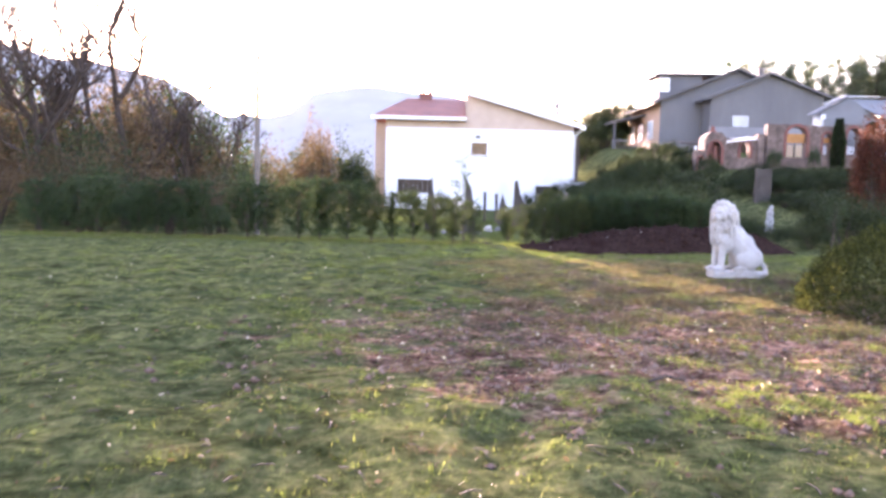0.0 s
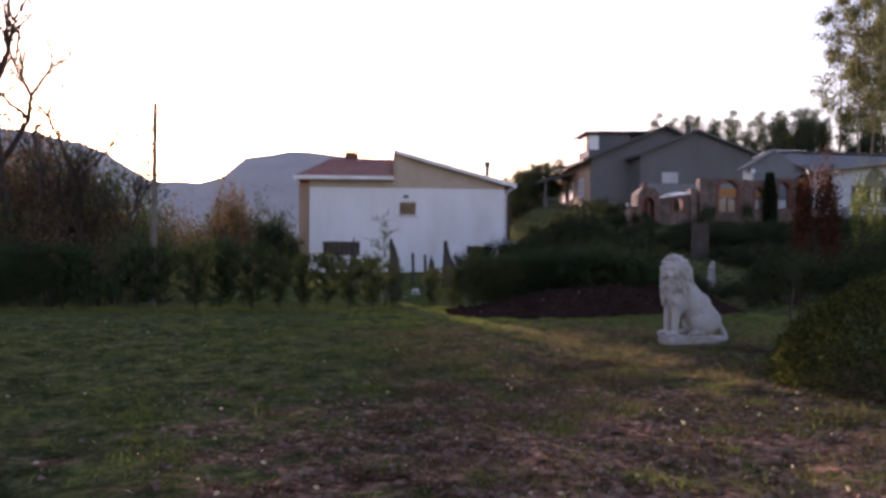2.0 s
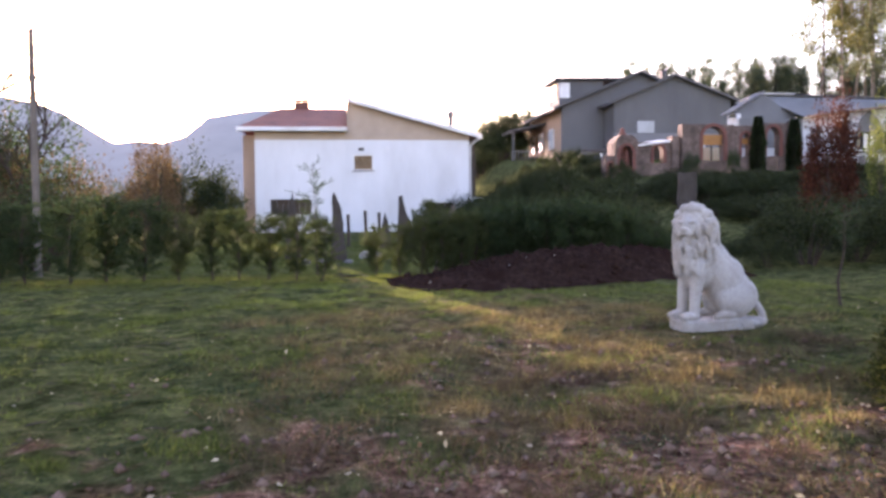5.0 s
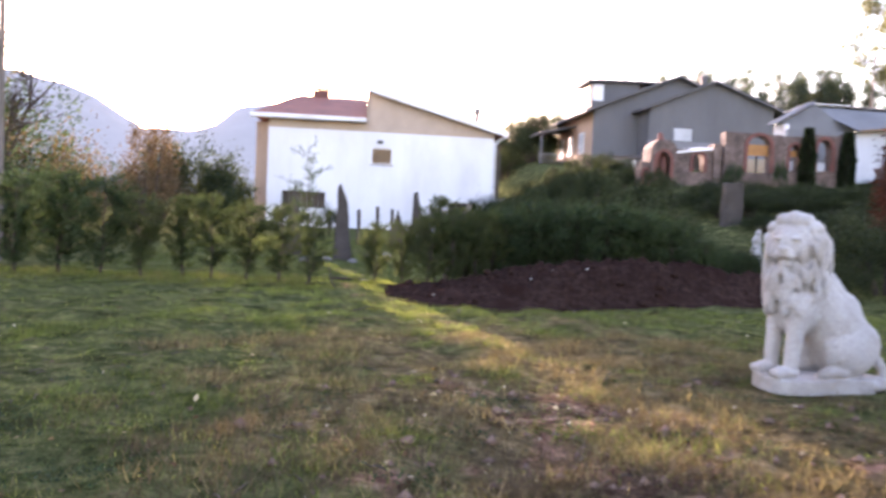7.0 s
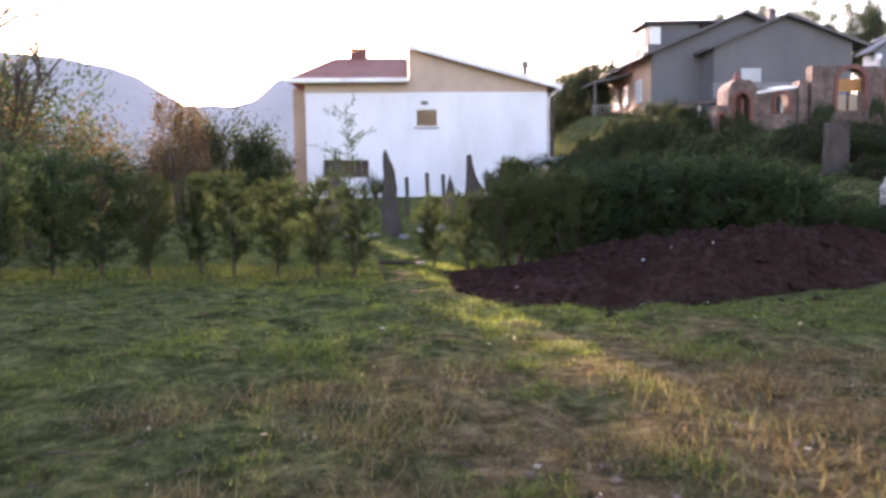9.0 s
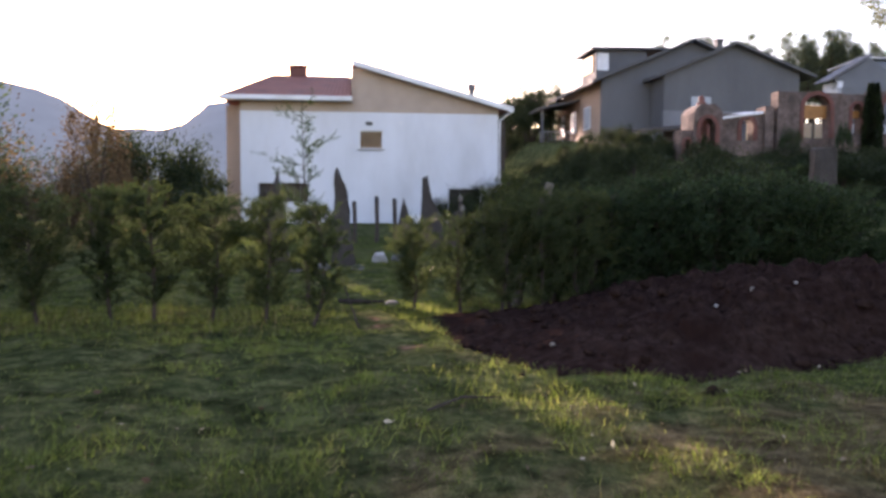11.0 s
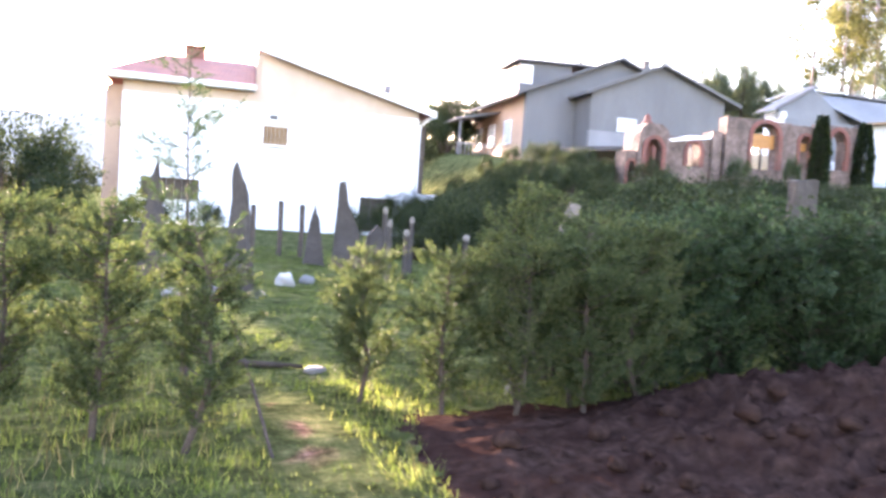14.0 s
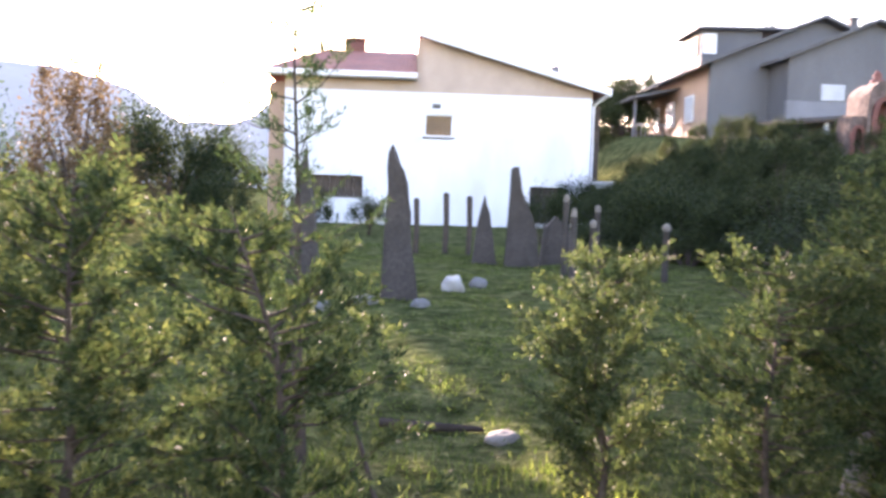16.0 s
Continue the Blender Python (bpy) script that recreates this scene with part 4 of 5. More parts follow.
# ---- lion statue ----
def lion():
    bm = bmesh.new()
    rim = [(0.02 + 0.5 * math.copysign(abs(math.cos(k * math.pi / 12)) ** 0.55, math.cos(k * math.pi / 12)), 0.26 * math.copysign(abs(math.sin(k * math.pi / 12)) ** 0.55, math.sin(k * math.pi / 12))) for k in range(24)]
    slab(bm, [(x, y, 0.12 + 0.008 * math.sin(7 * x + 9 * y)) for x, y in rim], 0.12)
    base = bpy.data.meshes.new("plinth")
    bm.to_mesh(base)
    bm.free()
    bmesh_parts = [(np.array([v.co[:] for v in base.vertices]), [tuple(p.vertices) for p in base.polygons])]
    bpy.data.meshes.remove(base)
    u, v = 16, 10
    ring = [(math.sin(math.pi * j / v) * math.cos(2 * math.pi * i / u), math.sin(math.pi * j / v) * math.sin(2 * math.pi * i / u), math.cos(math.pi * j / v)) for j in range(v + 1) for i in range(u)]
    unit = np.array(ring)
    cells_ = [(j * u + i, (j + 1) * u + i, (j + 1) * u + (i + 1) % u, j * u + (i + 1) % u) for j in range(v) for i in range(u)]

    def ball(m):
        bmesh_parts.append((unit @ np.array(m.to_3x3()).T + np.array(m.translation), cells_))

    def blob(c, r, turn=0.0, pitch=0.0, frame_=Matrix()):
        ball(frame_ @ Matrix.Translation(c) @ Euler((0, pitch, turn)).to_matrix().to_4x4() @ Matrix.Diagonal((*r, 1)))

    def limb(a, b, ra, rb, n=18):
        for i in range(n + 1):
            f = i / n
            r = ra + (rb - ra) * f
            blob(Vector(a).lerp(Vector(b), f), (r, r, r))

    for s in (-1, 1):
        limb((0.29, 0.125 * s, 0.74), (0.33, 0.125 * s, 0.45), 0.105, 0.07)
        limb((0.33, 0.125 * s, 0.45), (0.35, 0.125 * s, 0.2), 0.07, 0.058)
        blob((0.39, 0.125 * s, 0.165), (0.12, 0.072, 0.055))
        for k3 in (-1, 0, 1):
            blob((0.48, 0.125 * s + 0.042 * k3, 0.155), (0.04, 0.023, 0.036))
        blob((-0.20, 0.15 * s, 0.36), (0.27, 0.12, 0.23), 0, 0.45)
        blob((-0.02, 0.19 * s, 0.17), (0.16, 0.062, 0.05))
        blob((0.09, 0.19 * s, 0.155), (0.05, 0.055, 0.04))
    limb((0.16, 0, 0.82), (-0.22, 0, 0.42), 0.215, 0.245)
    limb((0.05, 0, 0.86), (-0.36, 0, 0.36), 0.17, 0.19)
    limb((0.0, 0, 0.6), (-0.2, 0, 0.3), 0.2, 0.2)
    blob((0.23, 0, 0.70), (0.20, 0.21, 0.26))
    blob((-0.12, 0, 0.60), (0.25, 0.2, 0.25), 0, 0.6)
    blob((0.24, 0, 0.95), (0.22, 0.225, 0.26))
    tail = [(-0.44, 0.02, 0.34), (-0.53, 0.04, 0.27), (-0.585, 0.07, 0.17), (-0.585, 0.11, 0.08), (-0.52, 0.16, 0.06), (-0.40, 0.2, 0.06)]
    for a, b in zip(tail, tail[1:]):
        limb(a, b, 0.045, 0.045, 6)
    blob((-0.47, 0.05, 0.06), (0.13, 0.2, 0.07))
    head = Matrix.Translation((0.28, 0, 1.14)) @ Euler((0, 0.05, radians(34))).to_matrix().to_4x4()

    def hb(c, r, turn=0.0, pitch=0.0):
        blob(c, r, turn, pitch, head)

    hb((-0.02, 0, 0.03), (0.20, 0.22, 0.25))
    hb((0.12, 0, 0.05), (0.12, 0.115, 0.15))
    hb((0.205, 0, 0.0), (0.09, 0.07, 0.06))
    hb((0.275, 0, 0.035), (0.03, 0.045, 0.026))
    hb((0.205, 0, -0.085), (0.055, 0.05, 0.045))
    hb((0.185, 0, 0.085), (0.055, 0.03, 0.07))
    for s in (-1, 1):
        hb((0.19, 0.065 * s, 0.115), (0.05, 0.045, 0.02), 0.3 * s)
        hb((0.235, 0.045 * s, -0.02), (0.05, 0.036, 0.04))
        hb((0.03, 0.15 * s, 0.2), (0.035, 0.04, 0.045))
        hb((0.13, 0.11 * s, 0.0), (0.06, 0.035, 0.10))
    hb((0.0, 0, 0.25), (0.12, 0.12, 0.075))
    for k5 in range(9):
        a5 = -1.9 + k5 * 0.475
        hb((0.03 - 0.02 * abs(a5), 0.2 * math.sin(a5), 0.06 + 0.215 * math.cos(a5)), (0.07, 0.062, 0.06))
    r = random.Random(4)
    for i in range(300):
        a, z = r.uniform(-2.8, 2.8), r.uniform(0.66, 1.34)
        f = (z - 0.62) / 0.74
        if f < 0.25 and abs(a) > 1.3:
            continue
        rad = 0.2 + 0.035 * math.sin(max(f, 0) * 3.1)
        if f > 0.75:
            rad *= max(0.45, 1 - (f - 0.75) * 1.5)
        if f > 0.52 and abs(a - radians(34)) < 0.85:
            continue
        m = Matrix.Translation((0.25 + rad * math.cos(a), rad * math.sin(a), z)) @ Euler((r.uniform(-.35, .35), r.uniform(-.2, .2), a)).to_matrix().to_4x4() @ Matrix.Diagonal((0.036, 0.026, 0.075, 1))
        ball(m)
    verts, faces = [], []
    for p, f in bmesh_parts:
        o = sum(len(q) for q in verts)
        verts.append(p)
        faces += [tuple(o + k for k in g) for g in f]
    me = bpy.data.meshes.new("lion_statue")
    me.from_pydata(np.concatenate(verts).tolist(), [], faces)
    ob = part("lion_statue", me, STATUE)
    re = ob.modifiers.new("fuse", 'REMESH')
    re.mode, re.voxel_size, re.use_smooth_shade = 'VOXEL', 0.009, True
    sm = ob.modifiers.new("soften", 'SMOOTH')
    sm.factor, sm.iterations = 0.5, 1
    ob.matrix_world = pose(4.68, 16.85, float(ground_z(4.68, 16.85)) - 0.02, 0, 0, 188) @ Matrix.Scale(1.03, 4)
    return tagged(ob, "white cast stone seated lion statue on a low plinth", "statue")


lion()


# ---- soil mound ----
def mound_z(x, y):
    crest = np.interp(x, [0.9, 1.5, 2.4, 3.2, 4.2, 5.5, 7.0, 8.5, 9.2], [0, .07, .17, .35, .5, .61, .54, .34, 0])
    front = np.interp(x, [0.9, 1.2, 1.6, 2.5, 3.7, 6.3, 9.2], [23.4, 22.3, 21.6, 21.25, 21.6, 22.7, 23.4])
    f = smooth01((y - front) / 1.2) * smooth01((26.2 - y) / 1.8)
    rough = 0.06 * waves(x, y, 0.8, 31) + 0.075 * np.abs(waves(x, y, 0.37, 32)) + 0.06 * np.abs(waves(x, y, 0.21, 34)) + 0.03 * waves(x, y, 0.14, 35) + 0.05 * waves(x, y, 2.0, 33)
    return crest * f + rough * np.clip(crest * f * 3, 0, 1)


ax, ay = np.meshgrid(np.arange(0.8, 9.21, 0.04), np.arange(21.1, 26.3, 0.04))
bx_, by_ = ax.ravel(), ay.ravel()
hz = mound_z(bx_, by_)
cl = np.arange(len(bx_)).reshape(ax.shape)
quads = np.stack([cl[:-1, :-1], cl[:-1, 1:], cl[1:, 1:], cl[1:, :-1]], -1).reshape(-1, 4)
ob = part("soil_mound", np_mesh("soil_mound", np.stack([bx_, by_, ground_z(bx_, by_) + hz - 0.025], 1), quads, True), SOIL)
tagged(ob, "long heap of dark red soil in front of the hedge", "soil heap")


def mound_top(x, y):
    return float(ground_z(x, y) + mound_z(np.array(x), np.array(y))) - 0.03


r = random.Random(9)
for i in range(220):
    x, y = r.uniform(1.2, 6.8), r.uniform(21.7, 24.4)
    s = 0.014 + 0.075 * r.random() ** 3
    tagged(stone("clod", (x, y, mound_top(x, y)), (s, s * 0.8, s * 0.7), "clod of dark red soil on the heap", "clod", SOIL, i + 20, r.uniform(0, 360)), group="clods on the soil heap")
stone("clod", (2.62, 21.12, None), (0.075, 0.065, 0.06), "large clod of dark red soil on the grass", "clod", SOIL, 70)
for x, y, s, m in ((1.86, 22.5, .026, STONE_BROWN), (3.26, 22.8, .08, SOIL), (3.4, 22.68, .022, STONE_PALE), (3.94, 22.82, .026, STONE_BROWN), (3.77, 22.72, .035, STONE_BROWN), (4.4, 23.1, .022, STONE_PALE)):
    stone("stone", (x, y, mound_top(x, y)), (s, s * 0.7, s * 0.8), "earthy stone lying on the soil heap", "stone", m, int(x * 31), r.uniform(0, 180))


# ---- plants ----
def sapling_meshes(seed, height, spread, leaves, bushy=1.0, bare_top=False, low=0.2, leaf=1.0):
    """A young evergreen: wood and feathery crown of fine sprays, as two meshes."""
    r = np.random.default_rng(seed)
    wood = ([], [])
    bend = r.normal(0, 0.035, (5, 2)).cumsum(0)
    trunk = [(bend[i, 0], bend[i, 1], height * i / 4) for i in range(5)]
    trunk[0] = (0, 0, -0.06)
    stem = ([], [])
    tube(stem, trunk, [0.02 * height ** .6, 0.017 * height ** .6, 0.012, 0.007, 0.002], 6)
    starts, ways, lens = [], [], []
    n = int(34 * bushy)
    for i in range(n):
        f = low + (0.96 - low) * (i + r.uniform(0, 1)) / n
        z = f * height
        c = np.array([np.interp(z, [p[2] for p in trunk], [p[k] for p in trunk]) for k in (0, 1)] + [z])
        a = r.uniform(0, 6.28)
        g = (f - low) / (1 - low)
        reach = spread * (math.sin(math.pi * (0.12 + 0.8 * g)) ** 0.8 + 0.1) * r.uniform(0.55, 1.2)
        if bare_top and f > 0.5:
            reach *= r.choice([0.12, 0.9])
        d = np.array([math.cos(a), math.sin(a), r.uniform(0.25, 0.9) * (1.15 - 0.6 * g)])
        d /= np.linalg.norm(d)
        tip = c + reach * d
        mid = (c + tip) / 2 - np.array([0, 0, 0.07 * reach])
        tube(wood, [c, mid, tip], [0.006, 0.004, 0.001], 4)
        m = max(3, int(16 * reach / spread))
        for u in r.uniform(0.12, 1.0, m):
            base = c + (mid - c) * (u * 2) if u < 0.5 else mid + (tip - mid) * (u * 2 - 1)
            tw = d + r.normal(0, 0.6, 3) + np.array([0, 0, 0.3])
            starts.append(base)
            ways.append(tw / np.linalg.norm(tw))
            lens.append(r.uniform(0.06, 0.2) * (1.15 - 0.4 * u) * min(1.0, spread * 2.2))
    starts, ways, lens = np.array(starts), np.array(ways), np.array(lens)
    which = r.choice(len(starts), leaves, p=lens / lens.sum())
    u = r.uniform(0, 1, leaves)
    at = starts[which] + ways[which] * (lens[which] * u)[:, None] + r.normal(0, 0.006, (leaves, 3))
    way = ways[which] * 0.9 + r.normal(0, 0.6, (leaves, 3)) + np.array([0, 0, 0.15])
    ln = r.uniform(0.012, 0.034, leaves) * leaf
    at[:, 2] = np.maximum(at[:, 2], 0.1)
    return np_mesh("trunk", *stem, True), np_mesh("branchwork", *wood, True), leaf_mesh("crown", at, way, ln, ln * r.uniform(0.2, 0.38, leaves))


def plant(name, at, meshes, mats, label, category, group="", scale=1.0, turn=0.0, wide=1.0):
    ob = thing(name, (at[0], at[1], float(ground_z(at[0], at[1]))), label, category, group)
    part("trunk", meshes[0], mats[0], ob)
    tagged(part("branchwork", meshes[1], mats[0], ob), kind="stuff")
    tagged(part("crown", meshes[2], mats[1], ob), kind="stuff")
    ob.matrix_world = pose(at[0], at[1], float(ground_z(at[0], at[1])), 0, 0, turn) @ Matrix.Diagonal((scale * wide, scale * wide, scale, 1))
    return ob


G1 = "young evergreens in a row"
SAP = [sapling_meshes(s, 1.4, sp, lv, b, False, 0.1) for s, sp, lv, b in ((1, .4, 36000, 2.1), (2, .44, 36000, 2.2), (3, .34, 28000, 2.0))]
BLOCK = [sapling_meshes(s, 1.6, .52, 30000, 2.4, False, 0.06, 1.35) for s in (11, 12)]
LONE = sapling_meshes(21, 2.75, .6, 9000, 1.1, True, 0.3)
plant("young_tree", (-0.33, 26.8), LONE, (BARK, LEAF_HEDGE), "tall thin young tree with sparse upper branches", "tree")
plant("young_tree", (7.35, 18.4), sapling_meshes(22, 1.55, .3, 2600, .7, False, .55), (BARK, LEAF_HEDGE), "thin young tree with a small crown on the lawn", "tree")
near = [(-0.72, 24.75, 0, .98), (-0.22, 24.55, 2, 0.93), (0.97, 25.85, 1, 0.82), (1.52, 25.45, 0, 0.86), (2.2, 25.7, 2, 1.24), (2.75, 26.0, 1, 1.0), (-1.35, 25.1, 1, 1.0), (-1.9, 24.8, 0, 1.05), (-2.5, 25.4, 2, 1.1), (-3.1, 24.9, 1, 1.05), (3.25, 25.75, 0, 1.0), (1.95, 25.15, 1, .92), (2.4, 25.0, 0, 1.0), (2.65, 25.45, 1, 1.08), (3.0, 25.2, 2, 1.05)]
for i, (x, y, v, s) in enumerate(near):
    plant("young_evergreen", (x, y), SAP[v], (BARK, LEAF_SAPLING), "young feathery evergreen on a thin bare stem in tall grass", "shrub", G1, s, i * 67)
for i, (x, y, s) in enumerate(((-3.9, 25.1, 1.0), (-4.75, 25.5, 1.08), (-5.3, 25.0, 1.0), (-6.3, 25.3, .95), (-6.95, 25.6, 1.06), (-8.2, 25.3, .97), (-8.9, 25.6, 1.0), (-9.7, 25.4, .98), (-10.4, 25.8, .95), (-11.5, 25.6, 1.0), (-12.2, 25.9, 1.0), (-13.4, 25.9, .95))):
    plant("young_evergreen", (x, y), BLOCK[i % 2], (BARK, LEAF_HEDGE), "dense dark young evergreen in the row", "shrub", G1, s * 1.08, i * 49, 1.12)


def bush_meshes(seed, size, leaves, leaf, clumps=60, flatten=0.75, rough=0.22, stems=7, hollow=0.45):
    """A leafy mass with an uneven outline: stems and leaves, as two meshes."""
    r = np.random.default_rng(seed)
    sx, sy, sz = size
    wood = ([], [])
    for i in range(stems):
        a, q = r.uniform(0, 6.28), r.uniform(0.3, 0.8)
        tip = (sx * q * math.cos(a), sy * q * math.sin(a), sz * r.uniform(0.5, 0.9))
        tube(wood, [(0.1 * sx * math.cos(a), 0.1 * sy * math.sin(a), -0.1), (tip[0] * .5, tip[1] * .5, tip[2] * .6), tip], [0.035 * sz ** .5, 0.02 * sz ** .5, 0.004], 5)
    d = r.normal(0, 1, (clumps, 3))
    d[:, 2] = np.abs(d[:, 2]) * flatten + r.uniform(-0.35, 0.1, clumps)
    d /= np.linalg.norm(d, axis=1, keepdims=True)
    rad = r.uniform(hollow, 1.0, clumps) ** 0.5 * (1 + r.normal(0, rough * 0.5, clumps))
    cen = d * rad[:, None] * np.array([sx, sy, sz * 0.62]) + np.array([0, 0, sz * 0.42])
    which = r.integers(0, clumps, leaves)
    spread = np.array([sx, sy, sz]) * rough * r.uniform(0.5, 1.2, clumps)[which][:, None]
    at = cen[which] + r.normal(0, 0.55, (leaves, 3)) * spread
    at[:, 2] = np.abs(at[:, 2] - 0.02) + 0.02
    way = (at - np.array([0, 0, sz * 0.3])) / np.array([sx, sy, sz]) + r.normal(0, 0.6, (leaves, 3)) + np.array([0, 0, 0.25])
    ln = leaf * r.uniform(0.6, 1.4, leaves)
    return np_mesh("trunk", *wood, True), leaf_mesh("crown", at, way, ln, ln * r.uniform(0.3, 0.6, leaves))


def shrub(name, at, meshes, leafmat, label, category="shrub", group="", scale=(1, 1, 1), turn=0, sink=0.0):
    ob = thing(name, (at[0], at[1], 0), label, category, group)
    tagged(part("branchwork", meshes[0], BARK, ob), kind="stuff")
    tagged(part("crown", meshes[1], leafmat, ob), kind="stuff")
    ob.matrix_world = pose(at[0], at[1], float(ground_z(at[0], at[1])) - sink, 0, 0, turn) @ Matrix.Diagonal((*scale, 1))
    return ob


# dense hedge behind the soil heap
HEDGE = [bush_meshes(40 + i, (1.15, 0.95, 1.95), 15000, 0.055, 90, 0.8, 0.2) for i in range(3)]
for i, (x, y, s) in enumerate(((3.6, 26.6, .74), (4.6, 26.7, .8), (5.6, 26.5, .82), (6.6, 26.9, .8), (7.6, 26.9, .5), (4.1, 27.8, .78), (5.4, 27.9, .8), (6.7, 28.0, .82), (3.1, 27.2, .66))):
    shrub("hedge_shrub", (x, y), HEDGE[i % 3], LEAF_HEDGE, "dense dark green evergreen hedge shrub behind the soil heap", group="hedge behind the soil heap", scale=(s, s, s), turn=i * 77)
FEATHER = [sapling_meshes(s, 1.75, .85, 26000, 2.6, False, 0.08, 2.0) for s in (31, 32, 33)]
for i, (x, y, s) in enumerate(((3.5, 25.95, .86), (4.25, 26.1, .95), (4.95, 25.9, .93), (5.6, 26.05, .98), (6.3, 25.85, .9), (7.0, 26.1, .85), (7.7, 26.0, .6), (8.4, 26.2, .5))):
    plant("hedge_conifer", (x, y), FEATHER[i % 3], (BARK, LEAF_HEDGE), "feathery dark green conifer in the hedge behind the soil heap", "shrub", "conifers of the hedge", s, i * 97)
for i, (x, y, s) in enumerate(((-8.8, 28.3, .5), (-10.3, 28.4, .64), (-11.8, 28.5, .66), (-13.3, 28.4, .66), (-14.8, 28.6, .68))):
    shrub("hedge_shrub", (x, y), HEDGE[i % 3], LEAF_HEDGE, "low dark evergreen shrub behind the row", group="low shrubs behind the row", scale=(s * 1.25, s, s), turn=i * 77)
# clipped bush beside the lawn
def dome_meshes(seed, size, leaves, leaf):
    """A clipped dome, leafy down to the ground: wood and leaves."""
    r = np.random.default_rng(seed)
    wood = ([], [])
    for i in range(14):
        a, q = r.uniform(0, 6.28), r.uniform(0.3, 0.8)
        tip = (size[0] * q * math.cos(a), size[1] * q * math.sin(a), size[2] * math.sqrt(1 - q * q) * .85)
        tube(wood, [(.1 * math.cos(a), .1 * math.sin(a), -.1), (tip[0] * .5, tip[1] * .5, tip[2] * .55), tip], [.03, .02, .004], 5)
    d = r.normal(0, 1, (leaves, 3))
    d[:, 2] = np.abs(d[:, 2])
    d /= np.linalg.norm(d, axis=1, keepdims=True)
    lump = 1 + .05 * waves(d[:, 0] * 4 + d[:, 2] * 3, d[:, 1] * 4, 1.0, seed) + .02 * waves(d[:, 0] * 9, d[:, 1] * 9 + d[:, 2] * 7, 1.0, seed + 1)
    deep = 1.02 - np.abs(r.normal(0, .06, leaves)) + .05 * np.maximum(waves(d[:, 0] * 23, d[:, 1] * 23 + d[:, 2] * 19, 1.0, seed + 2), 0)
    at = d * (lump * deep)[:, None] * np.array(size)
    way = d + r.normal(0, .55, (leaves, 3)) + np.array([0, 0, .35])
    ln = leaf * r.uniform(.6, 1.5, leaves)
    return np_mesh("trunk", *wood, True), leaf_mesh("crown", at, way, ln, ln * r.uniform(.3, .5, leaves))


shrub("clipped_bush", (6.62, 12.9), dome_meshes(60, (2.3, 1.8, 1.42), 80000, .036), LEAF_BOX, "rounded clipped yellow-green bush beside the lawn", "bush", sink=0.03)
# dark shrubs on the bank
DARK = [bush_meshes(70 + i, (1.6, 1.4, 2.0), 9000, 0.09, 60, 0.8, 0.25) for i in range(3)]
for i, (x, y, s) in enumerate(((8.9, 25.8, .5), (10.2, 25.4, .42), (11.3, 25.6, .8), (12.7, 25.8, .85), (14.2, 25.6, .9), (9.0, 27.6, .5), (11.5, 28.2, .4), (12.6, 28.9, .5), (14.3, 29.6, .6), (16, 28, 1.1), (17.8, 29.5, 1.2), (8.1, 29.8, .9), (9.4, 31.0, .6), (15.0, 33, 1.1), (16, 33.5, 1.2), (18, 34, 1.25), (20, 34, 1.3), (9, 33.5, 1.1), (10.2, 34.5, .6), (8.0, 36.5, 1.1), (10, 38.5, 1.15), (11.8, 39.5, 1.1), (14.6, 38.5, 1.0), (16.4, 39, 1.05), (18.4, 39.5, 1.1), (20.6, 40, 1.1), (22.8, 40.5, 1.15), (7.0, 41.5, .8), (24.6, 42.5, 1.2), (26.0, 44, .4), (32.2, 43.5, 1.6), (33.6, 41.5, 1.6), (33.0, 46.5, 2.1), (35, 42.5, .6), (30.5, 44, .4), (27.5, 41.5, 1.1), (5.6, 44.5, .8), (22, 36.5, 1.2), (24.5, 37.5, 1.2), (27, 37, 1.2), (30, 39, 1.3))):
    shrub("dark_shrub", (x, y), DARK[i % 3], LEAF_DARK, "dark evergreen shrub on the bank", group="shrubs on the bank", scale=(s, s, s * (0.9 + 0.1 * (i % 3)) * (.16 if 22 < x < 30 and y < 46 else .3 if x > 22 and y < 46 else .33 if x > 13.5 and y > 31 else .55 if y > 36 else .8)), turn=i * 53)
SCRUB = [bush_meshes(75 + i, (1.0, 0.9, 1.5), 6500, 0.075, 55, 0.9, 0.28) for i in range(3)]
rs = random.Random(23)
for i in range(77):
    x, y = 7.2 + (i % 11) * .72 + rs.uniform(-.4, .4), 42.0 + (i // 11) * 2.5 + rs.uniform(-1.5, 1.5)
    s = rs.uniform(.7, 1.15) * (1.05 if x < 9.2 else .74 if x < 11.5 else .46)
    shrub("scrub", (x, y), SCRUB[i % 3], LEAF_DARK, "dull dark scrub on the slope between the houses", group="scrub between the houses", scale=(s, s, s * rs.uniform(.85, 1.25)), turn=i * 71)
for i in range(56):
    x, y = 13.5 + (i % 14) * 1.25 + rs.uniform(-.5, .5), 30.5 + (i // 14) * 3.4 + rs.uniform(-1.2, 1.2)
    s = rs.uniform(.8, 1.2)
    shrub("bank_cover", (x, y), SCRUB[i % 3], LEAF_DARK, "low dark ground-cover shrub on the bank", group="ground cover on the bank", scale=(s, s, s * .42), turn=i * 59)
for i, (x, y, s) in enumerate(((31.0, 46.2, 1.05), (32.2, 45.4, 1.15), (33.4, 44.8, 1.2), (34.8, 44.6, 1.2))):
    shrub("tall_shrub", (x, y), DARK[i % 3], LEAF_DARK, "tall dark evergreen shrub beside the outbuilding", group="tall shrubs by the outbuilding", scale=(s * .7, s * .7, s * 1.5), turn=i * 67)
